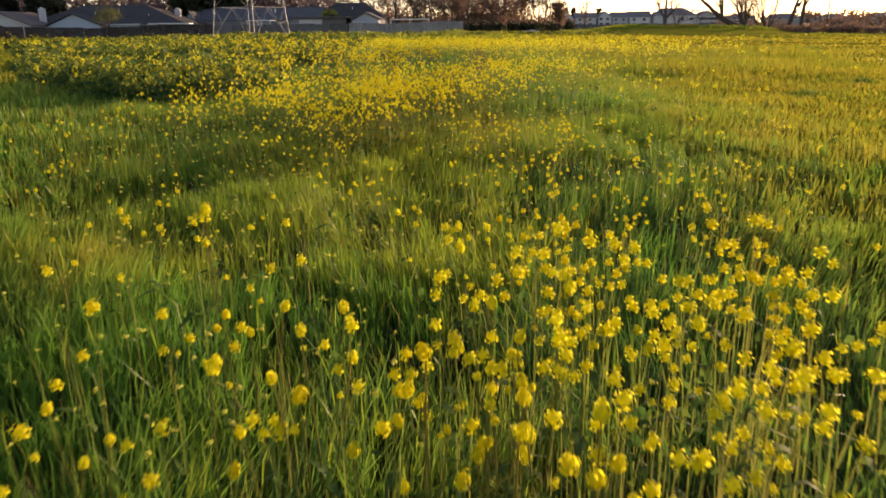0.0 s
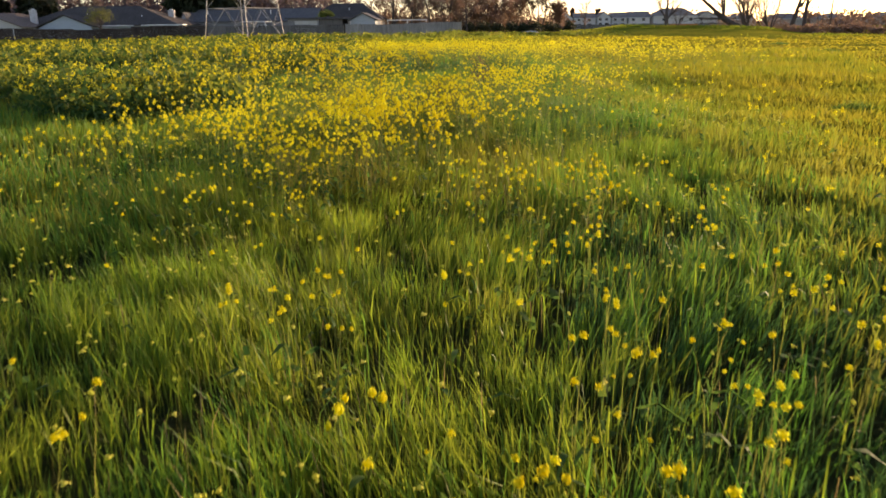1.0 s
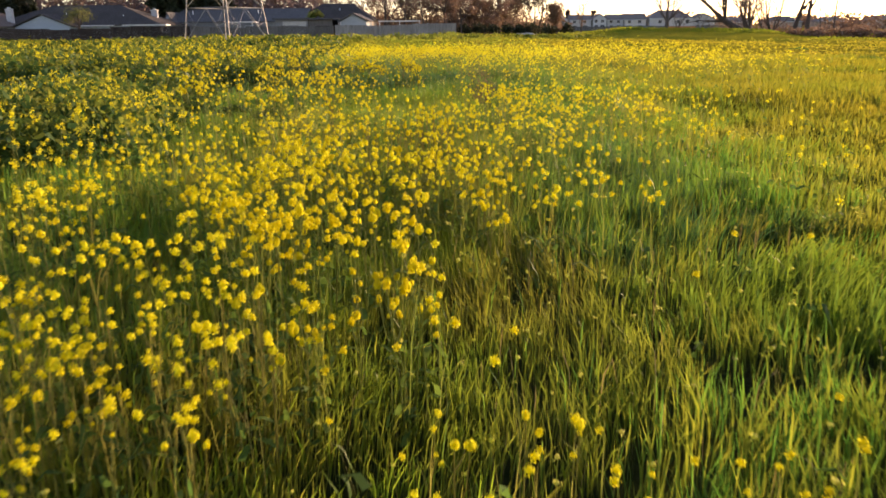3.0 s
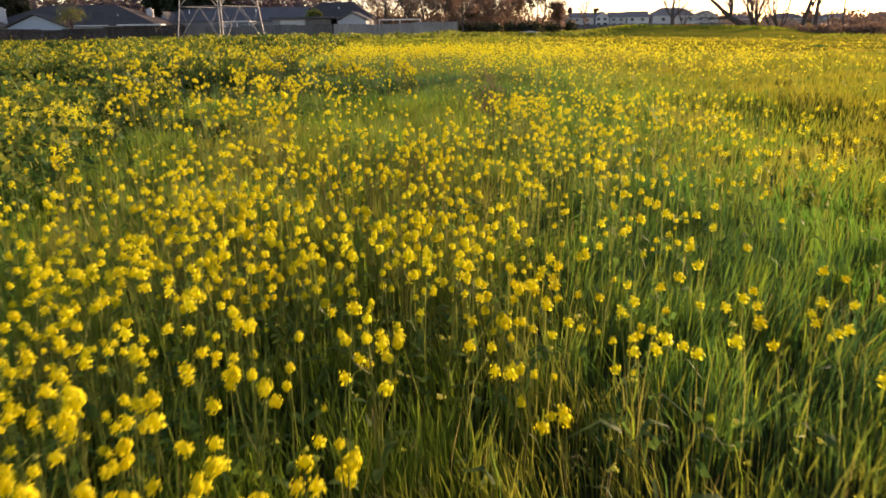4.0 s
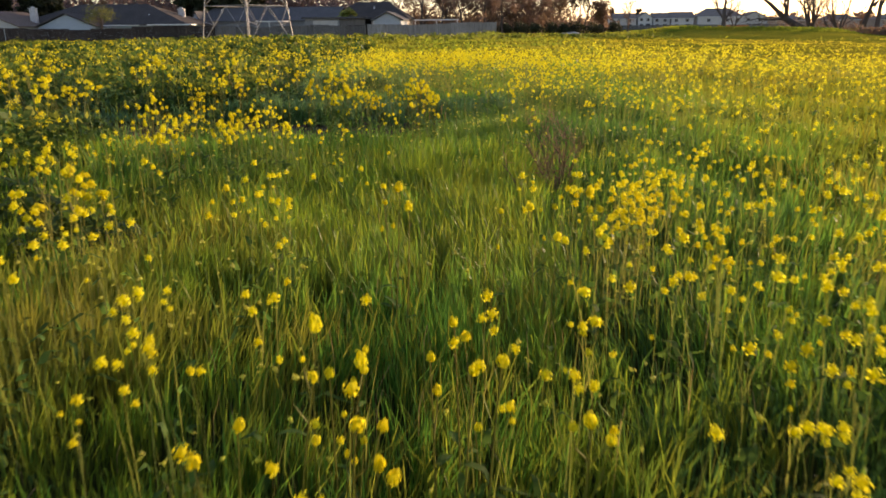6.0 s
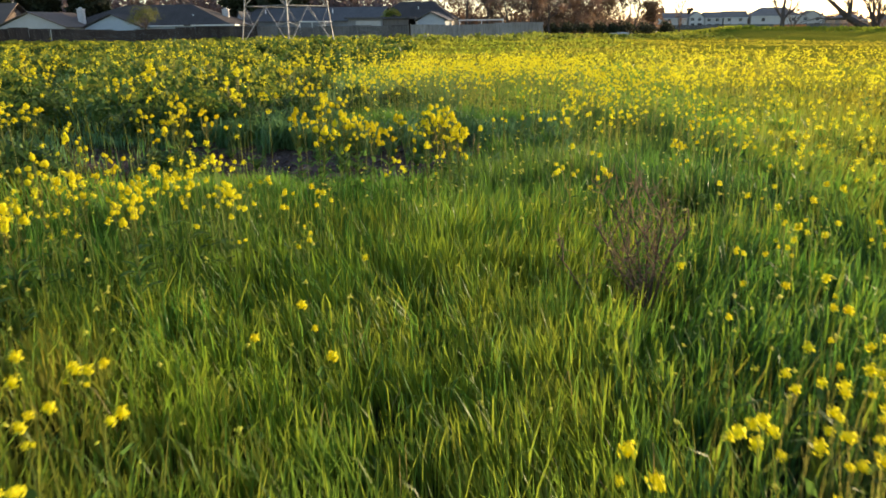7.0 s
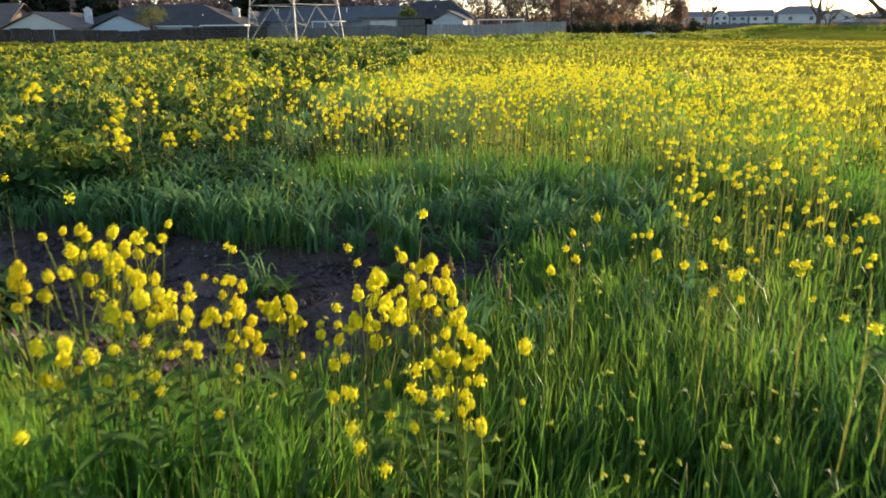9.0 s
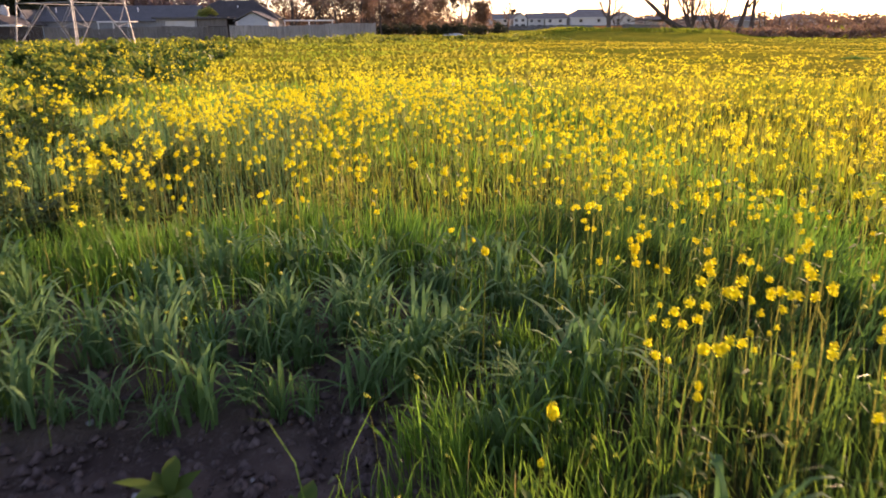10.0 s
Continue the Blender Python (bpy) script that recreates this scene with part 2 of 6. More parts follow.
def tube(path, radii, sides=6):
    """Vertices and quads of a tapered tube along a path of points."""
    path = np.asarray(path, float)
    d = np.gradient(path, axis=0)
    d /= np.linalg.norm(d, axis=1)[:, None] + 1e-9
    ref = np.where(np.abs(d[:, 2:3]) > 0.9, (1.0, 0, 0), (0, 0, 1.0))
    u = np.cross(d, ref)
    u /= np.linalg.norm(u, axis=1)[:, None] + 1e-9
    w = np.cross(d, u)
    a = np.arange(sides) * 2 * np.pi / sides
    r = np.asarray(radii, float)[:, None, None]
    v = path[:, None] + r * (np.cos(a)[None, :, None] * u[:, None] + np.sin(a)[None, :, None] * w[:, None])
    q = []
    for i in range(len(path) - 1):
        for j in range(sides):
            k = (j + 1) % sides
            q.append((i * sides + j, i * sides + k, (i + 1) * sides + k, (i + 1) * sides + j))
    return v.reshape(-1, 3), np.array(q)


def joined(pieces):
    """Joins (verts, faces) pairs whose faces have the same number of corners."""
    off, vs, fs = 0, [], []
    for v, f in pieces:
        vs.append(np.asarray(v))
        fs.append(np.asarray(f) + off)
        off += len(v)
    return np.concatenate(vs), np.concatenate(fs)


def blades(rng, base, h, w, lean, turn=None, droop=0.35):
    """Tapered, bent blades: base points (n,3), heights, widths, lean (n,2) of the tip in metres."""
    n = len(base)
    a = rng.uniform(0, 2 * np.pi, n) if turn is None else turn
    side = np.stack([np.cos(a), np.sin(a), np.zeros(n)], 1) * (w / 2)[:, None]
    up = np.zeros((n, 3))
    up[:, 2] = h
    tip = base + up
    tip[:, :2] += lean
    tip[:, 2] -= droop * np.hypot(lean[:, 0], lean[:, 1])
    mid = base + up * 0.58
    mid[:, :2] += lean * 0.30
    v = np.stack([base - side, base + side, mid - side * 0.8, mid + side * 0.8, tip], 1).reshape(-1, 3)
    k = np.arange(n)[:, None] * 5
    f = np.concatenate([k + (0, 1, 3), k + (0, 3, 2), k + (2, 3, 4)], 1).reshape(-1, 3)
    return v, f


def spread(template, faces, places, scale, spin):
    """Many copies of a small template in one array: placed, scaled and spun about z."""
    c, s = np.cos(spin)[:, None], np.sin(spin)[:, None]
    t = template[None] * scale[:, None, None]
    x = t[..., 0] * c - t[..., 1] * s
    y = t[..., 0] * s + t[..., 1] * c
    v = np.stack([x, y, t[..., 2]], 2) + places[:, None]
    f = faces[None] + (np.arange(len(places)) * len(template))[:, None, None]
    return v.reshape(-1, 3), f.reshape(-1, faces.shape[1])


# ---------------------------------------------------------------- the lie of the land
def smooth(a, b, v):
    t = np.clip((np.asarray(v, float) - a) / (b - a), 0, 1)
    return t * t * (3 - 2 * t)


WAVES = np.random.default_rng(5)
WAVE_K = WAVES.normal(0, 1, (14, 2)) * np.array([0.25] * 5 + [0.8] * 5 + [2.0] * 4)[:, None]
WAVE_P = WAVES.uniform(0, 6.28, 14)
WAVE_A = np.array([0.022] * 5 + [0.013] * 5 + [0.008] * 4)


def bare(x, y):
    """How bare the soil is: one strip across the meadow near the end of the way."""
    wob = 0.25 * np.sin(1.9 * x + 0.4) + 0.16 * np.sin(4.3 * x + y)
    a = np.exp(-(((x + 3.0) / 2.5) ** 4) - (((y - 26.08 + 0.06 * (x + 3) + wob * 0.5) / 1.32) ** 4))
    b = 0.9 * np.exp(-(((x + 6.2) / 2.4) ** 4) - (((y - 26.6 + wob * 0.6) / 0.55) ** 4))
    c = 0.8 * np.exp(-(((x + 1.2) / 0.7) ** 2) - (((y - 26.6 + wob) / 0.7) ** 2))
    return np.clip(a + b + c, 0, 1)


def rim(x, y):
    """Where the broad-bladed tufts crowd behind the bare soil."""
    return np.exp(-(((x + 2.6) / 3.0) ** 6) - (((y - 27.85 + 0.10 * (x + 2)) / 1.2) ** 4))


def land(x, y):
    x, y = np.asarray(x, float), np.asarray(y, float)
    z = np.zeros(np.broadcast(x, y).shape)
    for k, p, a in zip(WAVE_K, WAVE_P, WAVE_A):
        z = z + a * np.sin(k[0] * x + k[1] * y + p)
    z = z * (1 + 1.5 * smooth(30, 90, y))
    furrow = np.exp(-(((y - 25.6 + 0.05 * np.sin(2.1 * x)) / 0.22) ** 2)) + 0.6 * np.exp(-(((y - 26.75 + 0.08 * np.sin(1.6 * x + 1)) / 0.2) ** 2))
    z = z - (0.09 + 0.11 * furrow) * bare(x, y)
    z = z - 0.72 * smooth(8, 46, x) * smooth(40, 110, y)
    levee = smooth(20, 30, x) * (1 - smooth(52, 59, x)) * np.exp(-(((y - 138) / 7.0) ** 2))
    return z + 1.45 * levee


def graded(lo, hi, fine_lo, fine_hi, step, growth=1.22, most=60.0):
    pts = list(np.arange(fine_lo, fine_hi + step * 0.5, step))
    s, v = step, fine_hi
    while v < hi:
        s = min(s * growth, most)
        v += s
        pts.append(v)
    s, v = step, fine_lo
    while v > lo:
        s = min(s * growth, most)
        v -= s
        pts.insert(0, v)
    return np.array(pts)


def build_ground():
    xs, ys = graded(-1500, 1500, -7, 5, 0.16), graded(-300, 2500, 0, 31, 0.16)
    gx, gy = np.meshgrid(xs, ys)
    gz = land(gx, gy)
    br = bare(gx, gy)
    rough = np.random.default_rng(8).normal(0, 1, gx.shape)
    gz = gz + 0.02 * rough * br
    v = np.stack([gx, gy, gz], 2).reshape(-1, 3)
    nx, ny = len(xs), len(ys)
    i = (np.arange(ny - 1)[:, None] * nx + np.arange(nx - 1)[None]).ravel()
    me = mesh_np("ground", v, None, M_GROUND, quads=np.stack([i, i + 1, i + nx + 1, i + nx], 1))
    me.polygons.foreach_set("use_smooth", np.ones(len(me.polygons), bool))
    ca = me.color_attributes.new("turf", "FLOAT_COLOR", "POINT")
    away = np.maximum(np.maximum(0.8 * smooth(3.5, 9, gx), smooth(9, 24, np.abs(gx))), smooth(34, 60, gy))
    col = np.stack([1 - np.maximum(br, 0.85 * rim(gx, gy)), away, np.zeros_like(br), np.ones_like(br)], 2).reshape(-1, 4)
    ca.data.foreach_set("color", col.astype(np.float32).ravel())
    return tagged(new("ground", me), "uneven meadow ground with dark damp soil and thatch darkened for shade", "ground", kind="structure")


build_ground()

# ---------------------------------------------------------------- the mustard's stands: x, y, half widths, flower heads
STAND_FIRST = ((-0.76, 2.23, 0.07, 0.24, 12), (-0.51, 1.95, 0.06, 0.17, 9), (-0.39, 2.27, 0.18, 0.27, 20), (-0.08, 2.48, 0.18, 0.4, 22), (0.12, 2.16, 0.08, 0.38, 14), (0.29, 2.56, 0.14, 0.48, 62), (0.58, 2.58, 0.14, 0.46, 78), (0.86, 2.61, 0.14, 0.48, 78), (1.12, 2.61, 0.12, 0.48, 72), (0.35, 1.94, 0.11, 0.15, 26), (0.62, 2.03, 0.14, 0.1, 20), (0.84, 1.96, 0.11, 0.17, 10), (0.8, 3.99, 0.54, 0.95, 46), (-1.37, 4.03, 0.42, 0.98, 20), (-0.5, 2.94, 0.23, 0.24, 12))
STAND_SECOND = ((0.4, 6.23, 0.26, 0.83, 22), (0.29, 4.34, 0.13, 0.22, 14), (-0.09, 4.53, 0.19, 0.42, 7), (0.84, 5.95, 0.26, 1.09, 36), (2.06, 7.18, 0.55, 1.34, 42), (1.13, 4.87, 0.28, 0.52, 20), (-0.72, 6.03, 0.41, 0.62, 26), (-2.04, 7.56, 0.25, 0.74, 16), (-0.11, 7.13, 0.06, 0.2, 5), (0.26, 6.72, 0.04, 0.14, 8), (0.66, 7.89, 0.29, 0.37, 20), (0.71, 7.06, 0.11, 0.27, 9), (1.25, 8.21, 0.13, 0.48, 18), (0.86, 6.76, 0.08, 0.18, 8), (1.71, 8.03, 0.2, 0.94, 18), (0.46, 8.46, 0.19, 0.34, 16), (-1.62, 8.06, 0.26, 0.39, 14))
STAND_THIRD = ((-1.6, 8.65, 0.42, 0.5, 34), (-1.35, 8.05, 0.3, 0.35, 14), (-1.77, 9.86, 0.28, 0.35, 66), (-1.22, 9.9, 0.28, 0.51, 72), (-0.62, 9.9, 0.33, 0.5, 70), (-0.08, 9.85, 0.22, 0.34, 20), (-1.31, 9.22, 0.38, 0.29, 44), (-0.74, 9.05, 0.14, 0.25, 16), (-1.18, 8.57, 0.11, 0.36, 16), (-0.98, 8.61, 0.16, 0.32, 15), (0.18, 8.88, 0.16, 0.27, 15), (0.54, 8.9, 0.2, 0.29, 15), (0.59, 8.35, 0.11, 0.26, 15), (1.09, 8.85, 0.06, 0.25, 9), (1.27, 8.51, 0.16, 0.42, 26), (-2.14, 13.34, 0.34, 0.66, 50), (-1.6, 13.94, 0.36, 1.28, 80), (-0.86, 13.9, 0.39, 1.25, 80), (-0.13, 13.63, 0.34, 1, 46), (0.66, 13.41, 0.46, 0.8, 46))
STAND_FOURTH = ((-1.68, 12.25, 0.15, 0.44, 36), (-1.33, 12.24, 0.25, 0.43, 42), (-0.82, 12.26, 0.28, 0.4, 40), (-1.25, 11.45, 0.12, 0.36, 32), (-0.92, 11.37, 0.19, 0.43, 32), (-0.42, 11.37, 0.32, 0.42, 38), (0.07, 12.44, 0.28, 0.9, 34), (-0.69, 10.66, 0.22, 0.22, 34), (-0.22, 10.6, 0.24, 0.16, 16), (0.53, 11.87, 0.22, 0.44, 10), (-1.27, 13.23, 0.1, 0.56, 48), (-0.95, 13.19, 0.22, 0.52, 50), (-0.5, 13.04, 0.21, 0.37, 28), (-0.86, 14.34, 0.35, 0.64, 66), (-0.19, 14.23, 0.31, 0.6, 60), (0.37, 14.22, 0.26, 0.59, 32), (0.81, 13.71, 0.25, 0.32, 26), (-1.48, 14.36, 0.27, 0.64, 24))
STAND_FIFTH = ((0.62, 11.75, 0.42, 0.55, 26), (1.25, 12.3, 0.35, 0.7, 16), (-0.79, 12.38, 0.14, 0.17, 24), (-0.47, 12.35, 0.18, 0.14, 14), (-0.22, 12.34, 0.04, 0.1, 8), (-0.06, 12.74, 0.12, 0.3, 22), (0.11, 12.98, 0.11, 0.32, 14), (0.27, 12.75, 0.09, 0.41, 26), (0.56, 12.32, 0.19, 0.11, 8), (1.07, 13.22, 0.29, 0.27, 20), (1.16, 15.33, 0.43, 1.3, 60), (1.96, 15.04, 0.43, 1.03, 46), (-0.8, 16.08, 0.18, 0.36, 28), (-0.35, 16.17, 0.15, 0.61, 24), (0.04, 16.23, 0.13, 0.29, 14), (-0.12, 15, 0.14, 0.17, 17), (-0.06, 15.39, 0.05, 0.1, 4), (0.11, 15.03, 0.07, 0.2, 12), (0.34, 15.07, 0.15, 0.2, 12), (0.72, 15.8, 0.22, 0.26, 12))
STAND_SIXTH = ((-1.15, 18.55, 0.25, 0.25, 10), (1.0, 18.7, 0.18, 0.4, 16), (0.68, 15.04, 0.06, 0.2, 8), (1.06, 15.45, 0.17, 0.21, 16), (0.88, 15.04, 0.14, 0.2, 16), (0.36, 16.09, 0.08, 0.35, 8), (1.0, 17.5, 0.33, 1.0, 44), (1.6, 18.0, 0.3, 1.4, 60), (2.2, 17.8, 0.45, 1.4, 44), (-1.76, 16.6, 0.07, 0.68, 20), (-1.67, 17, 0.18, 0.84, 18), (0.5, 17.2, 0.2, 0.7, 16), (1.32, 16.23, 0.16, 0.38, 14), (-1.22, 18.53, 0.09, 0.36, 9), (-1.09, 17.96, 0.14, 0.16, 12), (-0.38, 17.78, 0.04, 0.06, 4), (0.65, 18.35, 0.15, 0.41, 30), (1.07, 18.94, 0.23, 0.53, 62), (0.86, 18.14, 0.12, 0.2, 42), (1.65, 20.73, 0.43, 1.26, 56), (0.34, 18.16, 0.06, 0.19, 8))
STAND_SEVENTH = ((-2.15, 21.6, 0.22, 0.2, 26), (-1.8, 20.95, 0.12, 0.35, 16), (-1.78, 21.35, 0.14, 0.16, 8), (-1.48, 21.4, 0.14, 0.32, 20), (-0.97, 22.36, 0.16, 0.35, 12), (0.4, 22.04, 0.22, 0.6, 20), (-1.62, 23.84, 0.1, 0.38, 6), (-1.15, 23.59, 0.13, 0.28, 5), (-0.69, 23.24, 0.11, 0.11, 12), (-0.85, 23.11, 0.05, 0.13, 10), (-1.36, 23.26, 0.03, 0.14, 7), (-0.33, 24.38, 0.06, 0.39, 6), (0.05, 24.79, 0.06, 0.25, 5), (0.38, 24.38, 0.16, 0.49, 16), (0.67, 24.33, 0.16, 0.6, 14), (1.0, 26.1, 0.6, 0.9, 44))
STAND_EIGHTH = ((0.45, 27.15, 0.17, 0.57, 18), (0.45, 26.33, 0.11, 0.49, 14), (0.69, 26.3, 0.11, 0.35, 9), (1.06, 26.26, 0.18, 0.48, 26), (1.19, 28, 0.37, 0.66, 35), (1.9, 27.89, 0.4, 0.82, 46), (-0.04, 28, 0.49, 0.82, 22), (-2.5, 29.18, 0.72, 0.85, 70), (-1.23, 29.15, 0.6, 0.94, 66), (-2.4, 32.94, 0.9, 3.01, 190), (-0.79, 33.9, 0.81, 4.13, 170), (0.54, 33.14, 0.65, 4.33, 170), (1.6, 30.53, 0.61, 1.84, 130), (2.89, 29.89, 0.75, 1.15, 100))
STAND_LEFT = ((-3.48, 8.2, 0.65, 2.73, 66), (-3.25, 12.1, 0.94, 2.63, 50), (-3.17, 11.75, 0.35, 1.98, 30), (-2.84, 11.92, 0.51, 1.76, 60), (-2.28, 11.16, 0.35, 0.95, 56), (-2.98, 15.83, 0.46, 1.83, 40), (-2.65, 18.58, 0.64, 3.37, 46), (-3.3, 18.51, 0.14, 2.99, 12), (-2.18, 17.12, 0.64, 1.64, 66), (-4.9, 23.2, 0.3, 1.2, 50), (-2.55, 20.8, 0.3, 0.6, 34), (-2.2, 21.3, 0.45, 0.4, 36), (-2.95, 20.7, 0.2, 0.7, 28), (-3.48, 31.21, 0.52, 1.13, 34), (-4.89, 38.54, 1.31, 5.67, 50))
STAND_RIGHT = ((0.8, 15.4, 0.4, 2.2, 40), (2.05, 16.0, 0.82, 2.4, 90), (1.58, 16.2, 0.6, 1.8, 70), (2.59, 14.8, 0.51, 1.41, 55), (2.0, 19.0, 0.5, 1.6, 30), (3.03, 19.15, 0.87, 3.07, 100), (3.58, 24.53, 1.59, 2.54, 140), (1.6, 24.6, 0.45, 1.5, 30), (2.45, 24.09, 0.61, 2.1, 110), (0.3, 27.4, 0.6, 0.5, 12), (1.6, 25.6, 0.5, 2.2, 60), (2.53, 7.19, 1.04, 2.08, 60))
NEAR_STANDS = STAND_FIRST + STAND_SECOND + STAND_THIRD + STAND_FOURTH + STAND_FIFTH + STAND_SIXTH + STAND_SEVENTH + STAND_EIGHTH + STAND_LEFT + STAND_RIGHT
FAR_STANDS = ((-0.5, 41.0, 5.5, 4.0, 42), (1.0, 46.5, 7.0, 3.5, 26), (-6.0, 38.0, 3.0, 4.0, 14), (1.5, 36.0, 4.0, 3.2, 48), (7.0, 34.0, 4.0, 5.0, 56), (5.0, 25.0, 2.0, 3.5, 50), (-9.0, 40.0, 5.0, 4.0, 8), (-14.0, 48.0, 8.0, 5.0, 7), (2.0, 50.0, 12.0, 6.0, 6), (-20.0, 62.0, 12.0, 8.0, 6), (12.0, 44.0, 7.0, 6.0, 22))
# the branching plants at the edge of the bare soil: x, y, height
EDGE_PLANTS = ((-1.83, 23.8, 1.08), (-1.96, 23.57, 1.12), (-1.72, 23.7, 0.95), (-1.6, 23.9, 0.85), (-2.1, 23.96, 0.88), (-2.37, 24.3, 0.82), (-1.62, 23.66, 0.92), (-1.09, 23.48, 0.93), (-0.93, 23.41, 0.88), (-0.85, 23.84, 0.99), (-0.76, 23.7, 0.9),
               (-0.66, 23.6, 0.84), (-3.35, 23.47, 1.02), (-3.2, 23.8, 0.95), (-1.52, 23.75, 0.78), (-0.58, 23.45, 0.8), (-3.7, 23.6, 0.95), (-3.5, 23.85, 1.04), (-1.9, 23.3, 0.86), (-2.85, 21.0, 0.95), (-2.12, 20.5, 0.88), (-2.6, 20.2, 0.9), (-2.5, 21.5, 0.9), (-2.9, 21.7, 0.95), (-2.2, 21.4, 0.88), (-3.2, 21.3, 0.98), (-1.9, 21.2, 0.84), (-3.5, 22.2, 0.95), (-2.35, 20.9, 0.88), (-1.0, 23.62, 0.95), (-0.82, 23.5, 1.0), (-0.72, 23.78, 0.95), (-2.0, 23.72, 1.06), (-1.75, 23.52, 0.9), (-2.2, 23.6, 0.95), (-1.45, 23.6, 0.84), (-1.38, 23.95, 0.76), (-1.22, 15.25, 1.08), (-1.1, 15.0, 0.98), (-1.3, 15.45, 1.02))


def lushness(x, y):
    """The plain green stretch with few flowers."""
    a = np.exp(-(((x + 0.2) / 1.8) ** 4) - (((y - 22.2) / 1.9) ** 4))
    return np.maximum(a, 0.45 * np.exp(-(((x + 0.2) / 1.4) ** 4) - (((y - 18.2) / 1.3) ** 4)))


def thin_turf(x, y):
    """Small places with fewer blades, where dark ground shows between them."""
    d = 0.5 * np.exp(-(((x - 1.1) / 0.8) ** 4) - (((y - 26.2) / 1.1) ** 4))
    d = d + 0.75 * np.exp(-(((x - 0.15) / 0.95) ** 4) - (((y - 15.75) / 0.36) ** 2))
    for cx, cy, rx, ry in ((-0.38, 8.75, 0.22, 0.2), (-0.1, 7.25, 0.2, 0.2), (0.5, 9.2, 0.3, 0.16), (-1.0, 5.6, 0.25, 0.3), (1.35, 23.2, 0.3, 0.4), (0.9, 18.9, 0.25, 0.3), (-0.6, 2.3, 0.4, 0.2), (0.72, 20.95, 0.22, 0.3)):
        d = np.maximum(d, 0.85 * np.exp(-(((x - cx) / rx) ** 2) - (((y - cy) / ry) ** 2)))
    return d


def patchy(x, y):
    """Clumps and gaps from half a metre to some metres, 0 to 1."""
    a = np.sin(0.9 * x + 1.7 * np.sin(0.5 * y)) * np.sin(0.8 * y + 1.3 * np.sin(0.7 * x + 1))
    b = np.sin(2.7 * x + 1.5 * np.sin(1.9 * y + 2)) * np.sin(2.3 * y + 1.2 * np.sin(2.2 * x))
    c = np.sin(6.1 * x + 2 * np.sin(3.7 * y)) * np.sin(5.3 * y + 2 * np.sin(4.9 * x))
    return np.clip(0.5 + 0.30 * a + 0.22 * b + 0.16 * c, 0, 1)


def heads_per_metre(x, y):
    """Flower heads away from the way."""
    x, y = np.asarray(x, float), np.asarray(y, float)
    p = patchy(x, y)
    d = np.full(np.broadcast(x, y).shape, 2.6)
    d = d + 2.5 * smooth(3, 6, -x) * smooth(12, 20, y) * (1 - smooth(60, 120, y))
    d = d + 3 * smooth(26, 34, y) * (1 - smooth(55, 110, y)) * (1 - smooth(6, 22, x))
    d = d * (0.30 + 1.4 * p ** 1.5)
    for cx, cy, rx, ry, w in FAR_STANDS:
        d = d + w * (0.15 + 2.2 * p * p) * np.exp(-(((x - cx) / rx) ** 2) - (((y - cy) / ry) ** 2))
    right = smooth(3.0, 6.5, x) * (1 - smooth(14, 24, y))
    return d * (1 - 0.85 * right)


def wedge(rng, n, y0, y1, half, slope, power=1.0):
    """Random places in a wedge that opens ahead; power under 1 crowds them towards y1."""
    y = y0 + (y1 - y0) * rng.random(n) ** power
    return rng.uniform(-1, 1, n) * (half + slope * (y - y0)), y


# ---------------------------------------------------------------- grass
def mounds(x, y):
    """Tussocks and hollows a hand to a stride across, 0 to 1."""
    a = np.sin(5.3 * x + 1.9 * np.sin(2.7 * y + 0.6)) * np.sin(4.9 * y + 1.7 * np.sin(3.1 * x + 1.2))
    b = np.sin(1.9 * x + 1.4 * np.sin(1.3 * y)) * np.sin(1.6 * y + 1.2 * np.sin(1.5 * x + 2.0))
    c = np.sin(11.0 * x + 2.2 * np.sin(6.1 * y)) * np.sin(9.7 * y + 2.0 * np.sin(7.3 * x))
    return np.clip(0.5 + 0.26 * a + 0.26 * b + 0.14 * c, 0, 1)


def grass_height(x, y):
    g = np.interp(y, (1, 3, 5, 8, 12, 16, 19, 21, 24, 27, 31), (0.42, 0.42, 0.36, 0.33, 0.36, 0.40, 0.40, 0.45, 0.47, 0.42, 0.44))
    even = smooth(16.5, 18, y) * (1 - smooth(24, 26, y))
    g = g * (0.52 + 0.20 * even + (0.72 - 0.36 * even) * mounds(x, y))
    low = np.exp(-(((x + 4.1) / 3.4) ** 6) - (((y - 24.8) / 0.95) ** 4))
    return g * (1 - 0.58 * smooth(2.2, 6.5, x) * (1 - 0.6 * smooth(18, 24, y))) * (1 - 0.6 * low)


def kites(rng, base, h, w, lean):
    """Plain pointed blades of four corners, widest at half height."""
    n = len(base)
    a = rng.uniform(0, 2 * np.pi, n)
    side = np.stack([np.cos(a), np.sin(a), np.zeros(n)], 1) * (w / 2)[:, None]
    tip, mid = base.copy(), base.copy()
    tip[:, 2] += h - 0.25 * np.hypot(lean[:, 0], lean[:, 1])
    tip[:, :2] += lean
    mid[:, 2] += 0.55 * h
    mid[:, :2] += lean * 0.32
    v = np.stack([base, mid - side, mid + side, tip], 1).reshape(-1, 3)
    k = np.arange(n)[:, None] * 4
    return v, np.concatenate([k + (0, 2, 1), k + (1, 2, 3)], 1).reshape(-1, 3)


